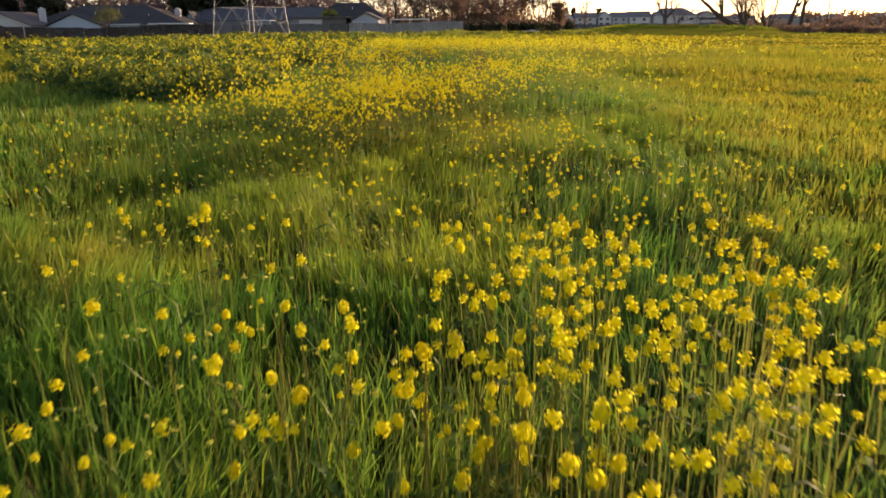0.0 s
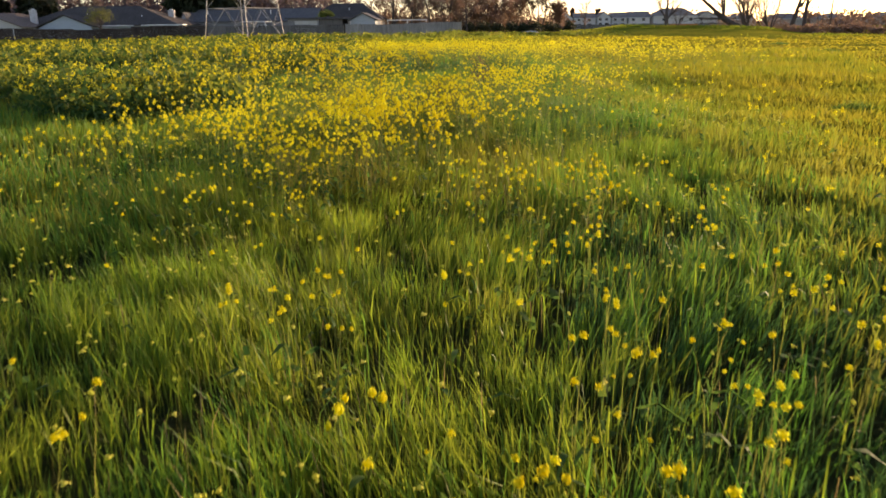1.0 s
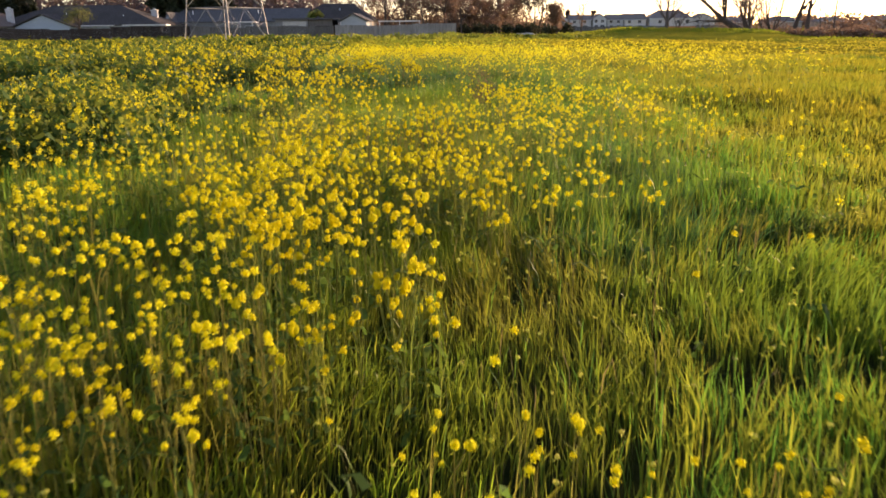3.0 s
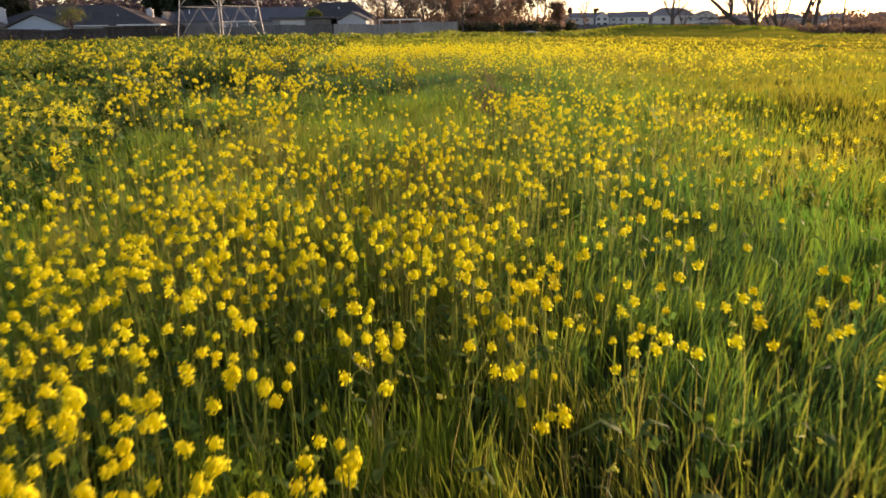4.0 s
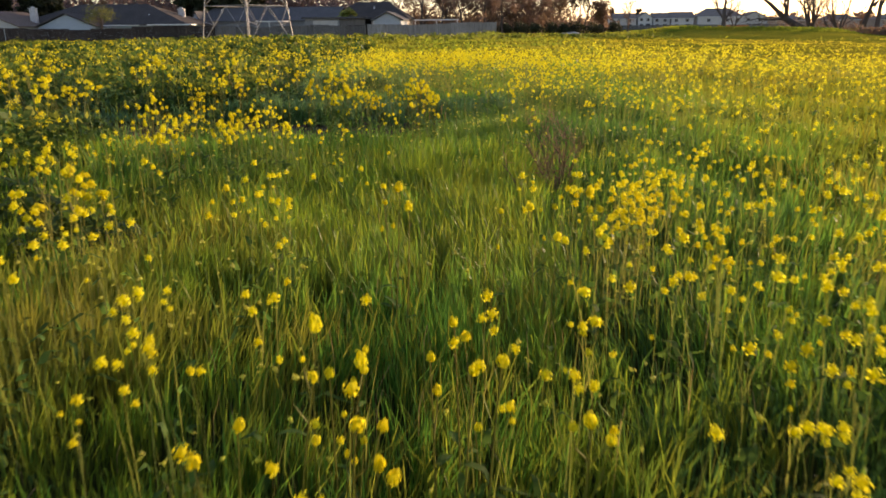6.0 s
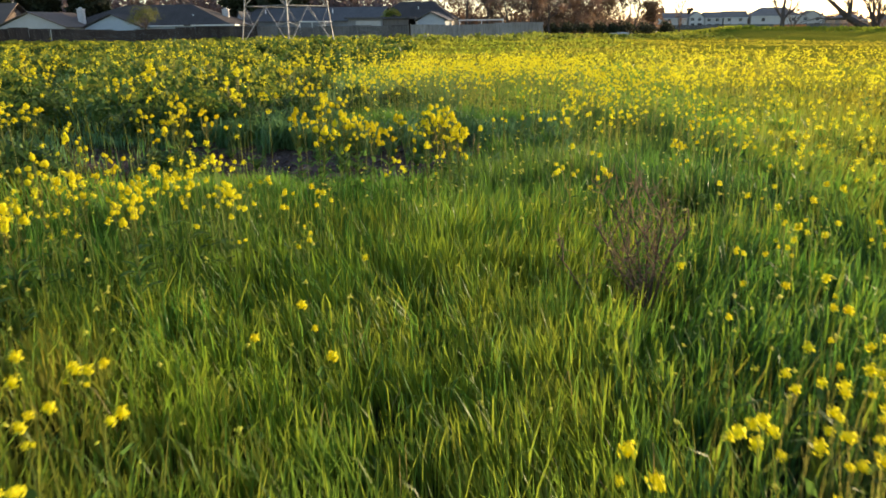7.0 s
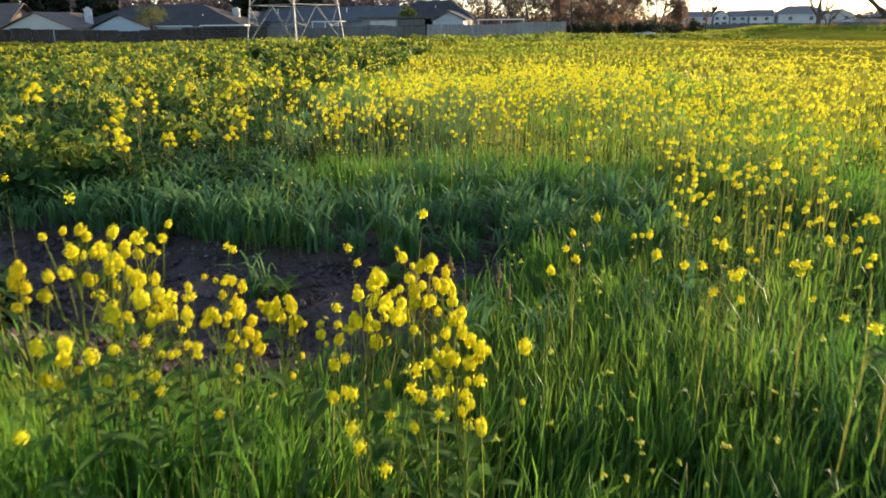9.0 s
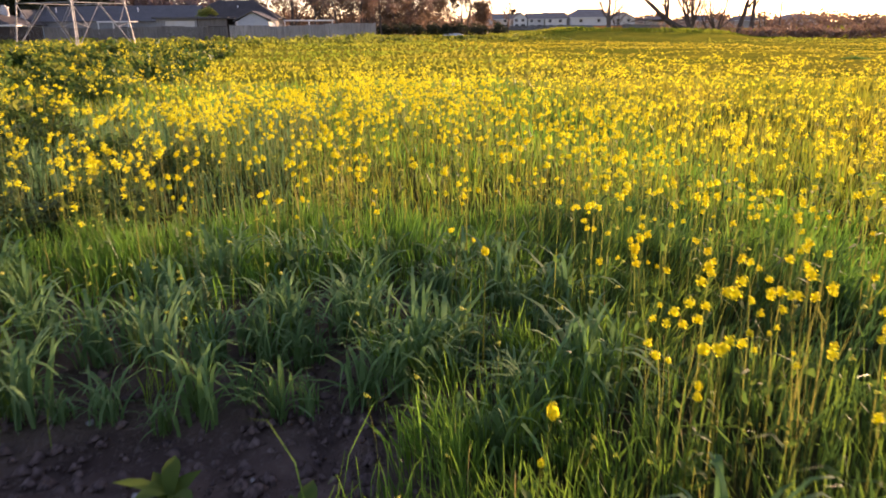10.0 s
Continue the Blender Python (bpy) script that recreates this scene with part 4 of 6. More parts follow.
def build_mustard():
    rng = np.random.default_rng(33)
    rows = sow(rng)
    x, y, k = rows[:, 0], rows[:, 1], rows[:, 2].astype(int)
    order = np.argsort(np.abs(x + 0.15) + rng.uniform(0, 1.3, len(x)) + 3 * (y > 27.5))
    x, y, k = x[order], y[order], k[order]
    tall = plant_height(rng, x, y)
    # the nearest ones are plants of their own
    head_meshes = []
    for i in range(8):
        v, f = head_template(rng, 24 + i, 0.0066, 0.035 + 0.0028 * i, 0.0145 + 0.0010 * (i % 4))
        head_meshes.append(mesh_np("flower_head", v, f, M_PETAL))
    leaf_meshes = [leaf_mesh(rng, rng.uniform(0.06, 0.11), rng.uniform(0.009, 0.017)) for _ in range(5)]
    kinds = {(b, i): plant_kind(rng, 0.45 + 0.1 * i, b) for b in range(5) for i in range(6)}
    rich = [plant_kind(rng, 0.95, 8 + i % 4, 1.4) for i in range(6)]

    def plant(px, py, kind, height, leaves, size, leafy=1.0):
        stem, heads, real = kind
        s = height / real
        root = tagged(new("mustard_plant"), ("tall" if height > 0.75 else "low") + " flowering mustard plant with %s yellow heads in the grass" % ("one bright" if len(heads) == 1 else "several bright"), "plant", "mustard plants")
        root.matrix_basis = pose(px, py, float(land(px, py)) - 0.01, rng.normal(0, 3), rng.normal(0, 3), rng.uniform(0, 360))
        part("stem", stem, root, at=Matrix.Diagonal((s, s, s, 1)))
        for p, z in heads:
            sc = z * rng.uniform(0.66, 1.22) * size * float(head_size(py))
            part("flower_head", head_meshes[rng.integers(8)], root, at=Matrix.LocRotScale(Vector(p) * s - Vector((0, 0, 0.012)), Euler((rng.normal(0, 0.2), rng.normal(0, 0.2), rng.uniform(0, 6.28))), Vector((sc, sc, sc * rng.uniform(0.9, 1.3)))))
        for j in range(leaves):
            part("leaf", leaf_meshes[rng.integers(5)], root, at=Matrix.LocRotScale(Vector((0, 0, height * rng.uniform(0.08, 0.4 + 0.15 * leafy))), Euler((0, rng.uniform(-0.7, 0.0), rng.uniform(0, 6.28))), Vector((leafy, leafy, leafy))))

    for px, py, height in EDGE_PLANTS:                         # bushy, in flower to half their height
        plant(px, py, rich[rng.integers(6)], height, 11, 1.2, 1.45)
    near = 279
    for px, py, heads, height in zip(x[:near], y[:near], k[:near], tall[:near]):
        plant(px, py, kinds[(int(heads) - 1, int(np.clip(round((height - 0.45) / 0.1), 0, 5)))], float(height), int(rng.integers(2, 5)), 1.0)
    # the others, joined
    stems_and_heads(rng, x[near:], y[near:], tall[near:], k[near:], (rough_head(rng, 17, 0.040, 0.0158, 0.0090), rough_head(rng, 10, 0.048, 0.0165, 0.0132, 0.7)), 1.0, "mustard_flowers", "crowded yellow mustard heads over the grass")
    # further ahead and to the sides
    n = 330000
    x, y = wedge(rng, n, 4, 70, 5, 0.62, 0.8)
    dens = heads_per_metre(x, y)
    out = ((x < -5.2) | (x > 4.8) | (y > 34))
    local = 1 / (2 * (5 + 0.62 * (y - 4)) * 66 * 0.8) * n / np.maximum((y - 4) / 66, 1e-3) ** 0.25 / 0.8
    thin = np.clip(24 / (np.hypot(x, y - 20) + 3), 0.05, 1)
    dens = dens * (1 - 0.985 * smooth(43, 49, y) * smooth(-12, -6, x)) * (1 - 0.85 * smooth(8, 15, x)) * (1 - 0.85 * smooth(3.5, 6, -x) * smooth(20, 24, y))
    keep = out & (rng.random(n) < 1.1 * dens / 3.6 * thin / np.maximum(local, 1e-6))
    x, y, thin = x[keep], y[keep], thin[keep]
    tall = 0.76 + rng.normal(0, 0.12, len(x)) + 0.2 * smooth(4, 9, -x)
    stems_and_heads(rng, x, y, tall, rng.integers(2, 6, len(x)), (rough_head(rng, 7, 0.056, 0.021, 0.0185, 0.5),) * 2, 0.88 * thin ** -0.36, "far_mustard_flowers", "distant yellow mustard heads covering the field")


def stems_and_heads(rng, x, y, tall, count, template, grow, name, label):
    n = len(x)
    base = np.stack([x, y, land(x, y)], 1)
    lean = rng.normal(0, 0.05, (n, 2))
    grow = np.array(np.broadcast_to(grow, n), float)
    parts = [blades(rng, base, tall, np.full(n, 0.005) * grow, lean, droop=0)]
    tops, sizes = [base + np.concatenate([lean, tall[:, None]], 1)], [rng.uniform(0.75, 1.2, n) * grow * head_size(y)]
    for b in range(1, 5):
        on = count > b
        m = int(on.sum())
        s = rng.uniform(0.5, 0.88, m)
        start = base[on] + np.concatenate([lean[on] * 0.4, (tall[on] * s)[:, None]], 1)
        out = rng.normal(0, 0.055, (m, 2)) * grow[on][:, None] ** 0.5
        rise = rng.uniform(0.2, 1.0, m) * (1 - s) * tall[on] + 0.02
        parts.append(blades(rng, start, rise, np.full(m, 0.0035) * grow[on], out, droop=0))
        tops.append(start + np.concatenate([out, rise[:, None]], 1))
        sizes.append((0.5 + 0.6 * rng.random(m)) * grow[on] * head_size(y[on]))
    m = int(0.9 * n)                                           # shoots past bloom among them
    j = rng.integers(0, n, m)
    bare_at = base[j] + np.concatenate([rng.normal(0, 0.06, (m, 2)) * grow[j][:, None], np.zeros((m, 1))], 1)
    parts.append(blades(rng, bare_at, tall[j] * rng.uniform(0.45, 0.9, m), np.full(m, 0.005) * grow[j], rng.normal(0, 0.05, (m, 2)), droop=0))
    v, f = joined(parts)
    tagged(new(name.replace("flowers", "stems"), mesh_np(name, v, f, M_STEM)), "olive-brown mustard stems standing close together", "stems", kind="stuff")
    tops, sizes = np.concatenate(tops), np.concatenate(sizes)
    tops[:, 2] -= 0.012
    inner = np.abs(tops[:, 0]) < 2.2
    both = [spread(t[0], t[1], tops[s], sizes[s], rng.uniform(0, 6.28, int(s.sum()))) for t, s in zip(template, (inner, ~inner)) if s.any()]
    v, f = joined(both)
    tagged(new(name, mesh_np(name, v, f, M_PETAL)), label, "flowers", kind="stuff")
    # leaves low on the stems
    k = np.repeat(np.arange(n), 3)
    at = base[k] + np.stack([rng.normal(0, 0.02, len(k)), rng.normal(0, 0.02, len(k)), tall[k] * rng.uniform(0.05, 0.6, len(k))], 1)
    v, f = blades(rng, at, rng.uniform(0.03, 0.08, len(k)), rng.uniform(0.02, 0.04, len(k)) * grow[k], rng.normal(0, 0.08, (len(k), 2)) * grow[k][:, None], droop=0.5)
    tagged(new(name.replace("flowers", "leaves"), mesh_np(name, v, f, M_LEAF)), "lobed green mustard leaves under the flowers", "leaves", kind="stuff")


build_mustard()


def build_small_flowers():
    """Pale buds scattered through the grass."""
    rng = np.random.default_rng(45)
    n = 5200
    x, y = rng.uniform(-4.5, 4.8, n), 1.5 + 29.5 * rng.random(n) ** 1.2
    keep = (rng.random(n) > bare(x, y)) & (rng.random(n) < 0.3 + 0.7 * np.sin(0.8 * x + 0.3 * y + 1) ** 2)
    x, y = x[keep], y[keep]
    h = grass_height(x, y) * rng.uniform(0.9, 1.3, len(x)) + 0.05
    base = np.stack([x, y, land(x, y)], 1)
    lean = rng.normal(0, 0.04, (len(x), 2))
    v, f = blades(rng, base, h, np.full(len(x), 0.003), lean, droop=0)
    tagged(new("bud_stalks", mesh_np("bud_stalks", v, f, M_STEM)), "thin stalks of small wild flowers", "stems", kind="stuff")
    t = rough_head(rng, 3, 0.016, 0.008, 0.0066)
    v, f = spread(t[0], t[1], base + np.concatenate([lean, h[:, None]], 1), rng.uniform(0.7, 1.7, len(x)), rng.uniform(0, 6.28, len(x)))
    tagged(new("small_flowers", mesh_np("small_flowers", v, f, M_PALE)), "tiny pale yellow flowers and buds among grass", "flowers", kind="stuff")


build_small_flowers()


# ---------------------------------------------------------------- broad tufts round the bare soil
def build_tufts():
    rng = np.random.default_rng(52)
    kinds = []
    for i in range(7):
        n = 34
        base = np.concatenate([rng.normal(0, 0.04, (n, 2)), np.zeros((n, 1))], 1)
        a = rng.uniform(0, 6.28, n)
        reach = rng.uniform(0.06, 0.34, n)
        lean = np.stack([np.cos(a), np.sin(a)], 1) * reach[:, None]
        v, f = arched(rng, base, rng.uniform(0.12, 0.34, n), rng.uniform(0.014, 0.028, n), lean, 5)
        kinds.append(mesh_np("blades", v, f, M_STRAP))
    made = 0
    while made < 200:
        x, y = rng.uniform(-5.9, 0.9), rng.uniform(24.9, 30.0)
        if made < 34:                                          # the first row along the soil's far edge
            x, y = -3.9 + 3.3 * made / 34 + rng.normal(0, 0.07), 27.4 + 0.22 * math.sin(3.1 * made) + rng.normal(0, 0.12)
        b, r = float(bare(x, y)), float(rim(x, y)) * float(smooth(0.25, 0.6, mounds(0.7 * x, 0.7 * y + 3)))
        if made >= 34 and rng.random() > (0.008 if b > 0.45 else 0.06 + 0.94 * r):
            continue
        s = rng.uniform(0.6, 1.5)
        ob = new("grass_tuft", kinds[made % 7])
        ob.matrix_basis = Matrix.LocRotScale(Vector((x, y, float(land(x, y)) - 0.01)), Euler((0, 0, rng.uniform(0, 6.28))), Vector((s, s, s)))
        tagged(ob, "blue-green tuft of broad arching grass blades beside bare soil", "grass tuft", "broad grass tufts")
        made += 1
    # broad-leaved seedlings on the soil
    leaf = [leaf_mesh(rng, rng.uniform(0.17, 0.25), 0.036) for _ in range(4)]
    for x, y in ((-2.24, 26.08), (-2.12, 25.38), (-1.5, 26.4), (-1.05, 25.95), (-3.6, 26.1), (-4.3, 26.9), (-2.9, 25.2), (-0.95, 26.15)):
        root = tagged(new("seedling"), "young broad-leaved green weed on dark soil", "weed", "seedlings on the soil")
        root.matrix_basis = pose(x, y, float(land(x, y)), 0, 0, rng.uniform(0, 360))
        for k in range(7):
            part("leaf", leaf[k % 4], root, at=Matrix.LocRotScale(Vector((0, 0, 0.01 + 0.012 * k)), Euler((0, -0.75 + 0.05 * k, k * 2.4)), None))
    # straw seed spikes at the soil's edge
    spike = mesh_np("seed_spike", *rough_head(rng, 12, 0.16, 0.012, 0.013), M_DRY)
    for x, y, tall in ((-0.98, 25.15, 0.46), (-0.86, 25.3, 0.54), (-0.78, 24.95, 0.42), (-0.92, 24.85, 0.58), (-0.70, 25.2, 0.50), (-0.62, 25.05, 0.40)):
        root = tagged(new("seeding_grass"), "ripe straw-yellow grass stalk with a seed spike", "grass", "seeding grass stalks")
        root.matrix_basis = pose(x, y, float(land(x, y)) - 0.01, rng.normal(0, 9), rng.normal(0, 9), rng.uniform(0, 360))
        v, f = tube([(0, 0, 0), (0.01, 0, tall * 0.5), (0.03, 0.01, tall)], (0.0035, 0.003, 0.002), 4)
        part("stalk", mesh_np("stalk", v, None, M_DRY, quads=f), root)
        part("seed_spike", spike, root, at=Matrix.Translation((0.03, 0.01, tall - 0.03)))
    # clods
    n = 10000
    x, y = rng.uniform(-8.4, -0.2, n), rng.uniform(24.8, 28.0, n)
    keep = rng.random(n) < bare(x, y)
    x, y = x[keep], y[keep]
    t = np.array(((1, 0, 0), (-0.5, 0.9, 0), (-0.5, -0.9, 0), (0.1, 0.1, 0.8), (0, 0, -0.6)), float)
    tf = np.array(((0, 1, 3), (1, 2, 3), (2, 0, 3), (1, 0, 4), (2, 1, 4), (0, 2, 4)))
    v, f = spread(t, tf, np.stack([x, y, land(x, y) + 0.004], 1), 0.006 + 0.055 * rng.random(len(x)) ** 3.5, rng.uniform(0, 6.28, len(x)))
    tagged(new("soil_clods", mesh_np("soil_clods", v + rng.normal(0, 0.003, v.shape), f, M_CLOD)), "crumbled dark soil clods on the bare strip", "soil", kind="stuff")
    # stones
    for i in range(16):
        bm = bmesh.new()
        bmesh.ops.create_icosphere(bm, subdivisions=1, radius=rng.uniform(0.012, 0.03))
        for v in bm.verts:
            v.co *= rng.uniform(0.75, 1.2)
            v.co.z *= 0.6
        me = bpy.data.meshes.new("stone")
        bm.to_mesh(me)
        bm.free()
        me.materials.append(M_STONE)
        x, y = rng.uniform(-3.6, -0.9), rng.uniform(25.5, 27.2)
        ob = tagged(new("stone", me), "small pale stone lying on the dark soil", "stone", "stones on the soil")
        ob.location = (x, y, float(land(x, y)) + 0.006)


build_tufts()


# ---------------------------------------------------------------- the dead weed
def build_dead_weed(x, y, tall, lean, name, label, stems, branches, twigs):
    """A dead weed like a vase: a sheaf of dark stems that opens into fine dry twigs."""
    rng = np.random.default_rng(int(abs(x * 100)) + 7)
    root = tagged(new(name), label, "dead weed")
    root.location = (x, y, float(land(x, y)) - 0.02)
    made = []
    for i in range(stems):
        a = i * 2.4
        out = 0.0 if stems == 1 else rng.uniform(0.08, 0.30)
        foot = np.array((0.03 * math.cos(a), 0.03 * math.sin(a), 0)) * (stems > 1)
        top = np.array((lean + out * math.cos(a), out * math.sin(a), tall * rng.uniform(0.75, 1.0)))
        path = [foot + (top - foot) * (t ** 1.6, t ** 1.6, t) for t in (0, 0.3, 0.6, 0.85, 1.0)]
        made.append(path)
        v, f = tube(path, (0.010, 0.009, 0.0065, 0.0045, 0.0025), 6)
        part("stem", mesh_np("stem", v, None, M_TWIG, quads=f), root)
    for b in range(branches):
        path = made[b % stems]
        k = int(rng.integers(1, 4))
        start = path[k] + (path[k + 1] - path[k]) * rng.random()
        a = rng.uniform(0, 6.28)
        ln = rng.uniform(0.14, 0.32) * tall
        d = np.array((math.cos(a) * 0.62 + 0.4 * lean, math.sin(a) * 0.62, 0.75))
        pts = [start + d * ln * t + np.array((0, 0, 0.04 * t * t)) for t in (0, 0.35, 0.7, 1.0)]
        v, f = tube(pts, (0.0046, 0.0038, 0.003, 0.002), 4)
        branch = part("branch", mesh_np("branch", v, None, M_TWIG, quads=f), root)
        for k in range(twigs):
            p = np.array(pts[1]) + (np.array(pts[3]) - pts[1]) * rng.uniform(0, 1)
            q = p + rng.normal(0, 0.05, 3) + np.array((0, 0, 0.06))
            v, f = tube([p, (p + q) / 2 + rng.normal(0, 0.008, 3), q], (0.0024, 0.002, 0.0016), 4)
            part("twig", mesh_np("twig", v, None, M_DEADTIP, quads=f), branch)


build_dead_weed(0.72, 21.15, 0.84, -0.10, "dead_weed", "dry reddish-brown branching dead weed standing in green grass", 6, 32, 11)
build_dead_weed(0.44, 21.15, 0.50, -0.25, "dead_weed", "single dark leaning dead stalk with a small brown seed top", 1, 3, 5)


# ---------------------------------------------------------------- bushes of mustard and scrub on the left
def leaf_cloud(rng, n, centre, radii, size):
    """Loose leaves through an uneven lump, denser to the outside."""
    d = rng.normal(0, 1, (n, 3))
    d /= np.linalg.norm(d, axis=1)[:, None]
    lump = 1 + 0.22 * np.sin(3.1 * d[:, 0] + 2.3 * d[:, 2] + centre[0]) + 0.18 * np.sin(5.2 * d[:, 1] - 2.7 * d[:, 0] + centre[1])
    r = rng.random(n) ** 0.45 * lump
    p = np.asarray(centre) + d * r[:, None] * np.asarray(radii)
    a, b = rng.normal(0, 1, (n, 3)), rng.normal(0, 1, (n, 3))
    a /= np.linalg.norm(a, axis=1)[:, None]
    b -= (a * b).sum(1)[:, None] * a
    b /= np.linalg.norm(b, axis=1)[:, None]
    s = (size * rng.uniform(0.6, 1.4, n))[:, None]
    v = np.stack([p - a * s, p + b * s * 0.5, p + a * s, p - b * s * 0.5], 1).reshape(-1, 3)
    k = np.arange(n)[:, None] * 4
    return v, np.concatenate([k + (0, 1, 2), k + (0, 2, 3)], 1).reshape(-1, 3)


def build_bushes():
    rng = np.random.default_rng(61)
    greens, tops, crowns = [], [], []
    n = 0
    while n < 560:
        y = rng.uniform(15, 75)
        x = rng.uniform(-6.0 - 0.62 * (y - 12), -3.6 - 0.10 * (y - 15))
        if float(bare(x, y)) > 0.2 or 24.2 < y < 28.2 or rng.random() > 0.35 + 0.65 * math.sin(0.33 * x + 0.2 * y) ** 2:
            continue
        s = rng.uniform(0.34, 0.70) * (1 - 0.5 * float(smooth(38, 56, y)) * float(smooth(0.35, 0.62, -x / y)))
        far = 1 + max(0, math.hypot(x, y - 22) - 8) / 30
        c = (x, y, float(land(x, y)) + s * 0.55)
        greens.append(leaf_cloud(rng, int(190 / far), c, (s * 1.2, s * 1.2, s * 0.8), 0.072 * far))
        # crown leaves in the lighter tone that stands for sun on top
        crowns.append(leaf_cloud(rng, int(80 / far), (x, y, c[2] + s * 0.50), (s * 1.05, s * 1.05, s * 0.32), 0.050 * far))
        m = int((24 if y < 24 else 20 if y < 31 else 30) / far) if rng.random() < (0.85 if y < 24 else 0.50 if y < 31 else 0.8) else 1
        which = rng.integers(0, 2 + (y < 24), m)               # heads stand in two or three bunches
        a, r, up = rng.uniform(0, 6.28, 3)[which], (np.sqrt(rng.random(3)) * s)[which], rng.uniform(-0.05, 0.22, 3)[which]
        tops.append(np.stack([x + r * np.cos(a) + rng.normal(0, 0.048, m), y + r * np.sin(a) + rng.normal(0, 0.048, m), float(land(x, y)) + s * 1.2 + up + rng.normal(0, 0.05, m) - 0.2 * r], 1))
        n += 1
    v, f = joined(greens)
    tagged(new("mustard_bushes", mesh_np("mustard_bushes", v, f, M_BUSH_SHADED)), "bushy mustard plants in full leaf, their green darkened for shade", "bushes", kind="stuff")
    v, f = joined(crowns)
    tagged(new("mustard_lit_tops", mesh_np("mustard_lit_tops", v, f, M_LIT_TOPS)), "leafy tops of bushy mustard, sunlight put in as olive-yellow", "bushes", kind="stuff")
    t = rough_head(rng, 5, 0.060, 0.022, 0.0195, 0.5)
    p = np.concatenate(tops)
    v, f = spread(t[0], t[1], p, (0.66 + 0.0125 * np.hypot(p[:, 0], p[:, 1] - 20)) * rng.uniform(0.6, 1.25, len(p)), rng.uniform(0, 6.28, len(p)))
    tagged(new("bush_flowers", mesh_np("bush_flowers", v, f, M_PETAL)), "yellow flower heads on top of the bushy mustard", "flowers", kind="stuff")
    # low dark tufts in the short grass to the right
    for x, y, s in ((2.9, 12.9, 0.40), (2.7, 10.9, 0.46), (7.4, 16.5, 0.34), (9.8, 19.0, 0.28), (10.8, 25.5, 0.3), (3.5, 8.0, 0.5), (14.0, 30.0, 0.4), (19.0, 42.0, 0.5), (24.0, 60.0, 0.6), (10.0, 43.5, 0.4)):
        m = 600
        a, r = rng.uniform(0, 6.28, m), np.sqrt(rng.random(m)) * s
        base = np.stack([r * np.cos(a) * 1.3, r * np.sin(a), np.zeros(m)], 1)
        v, f = blades(rng, base, rng.uniform(0.2, 0.42, m) * (0.55 + 0.6 * s) * (1.15 - 0.6 * r / s), rng.uniform(0.008, 0.016, m) * (1 + s), rng.normal(0, 0.08, (m, 2)))
        ob = tagged(new("weed_tuft", mesh_np("weed_tuft", v, f, M_LEAF)), "dark dense tuft of tall grass in the short meadow", "grass tuft", "dark tufts")
        ob.location = (x, y, float(land(x, y)) - 0.01)


def near_bush(seed, x, y, s):
    """A bushy mustard in full leaf: stems, leaves, flower heads."""
    rng = np.random.default_rng(seed)
    root = tagged(new("mustard_bush"), "bushy mustard plant in shade-darkened green topped with yellow heads", "bush", "mustard bushes")
    root.location = (x, y, float(land(x, y)) - 0.02)
    heads = []
    for i in range(int(rng.choice((3, 5, 7, 10) if y < 28 else (1, 2, 3, 6)))):
        a, r = rng.uniform(0, 6.28), s * rng.uniform(0.1, 0.95)
        h = s * rng.uniform(1.25, 1.75)
        top = np.array((r * math.cos(a), r * math.sin(a), h))
        pieces = [tube([(0, 0, 0), top * (0.55, 0.55, 0.5), top], (0.008, 0.006, 0.003), 4)]
        heads.append(top)
        for k in range(rng.integers(2, 5)):
            q = top + np.array((rng.normal(0, 0.045), rng.normal(0, 0.045), rng.uniform(-0.10, 0.03)))
            pieces.append(tube([top * (0.9, 0.9, 0.75), q], (0.003, 0.002), 4))
            heads.append(q)
        v, f = joined(pieces)
        part("stem", mesh_np("stem", v, None, M_STEM, quads=f), root)
    n = 520
    a, r = rng.uniform(0, 6.28, n), s * rng.random(n) ** 0.6
    base = np.stack([r * np.cos(a), r * np.sin(a), s * rng.uniform(0.05, 0.95, n) * (1.10 - 0.5 * r / s)], 1)
    out = np.stack([np.cos(a), np.sin(a)], 1) * rng.uniform(0.04, 0.13, n)[:, None] + rng.normal(0, 0.03, (n, 2))
    v, f = blades(rng, base, rng.uniform(0.03, 0.12, n), rng.uniform(0.05, 0.095, n), out * 1.6, a + 1.57, droop=0.6)
    part("foliage", mesh_np("foliage", v, f, M_BUSH_SHADED), root)
    t = rough_head(rng, 18, 0.058, 0.028, 0.0125)
    shared = mesh_np("flower_head", *t, M_PETAL)
    for p in heads:
        sc = rng.uniform(0.7, 1.3)
        part("flower_head", shared, root, at=Matrix.LocRotScale(Vector(p), Euler((0, 0, rng.uniform(0, 6.28))), Vector((sc, sc, sc))))


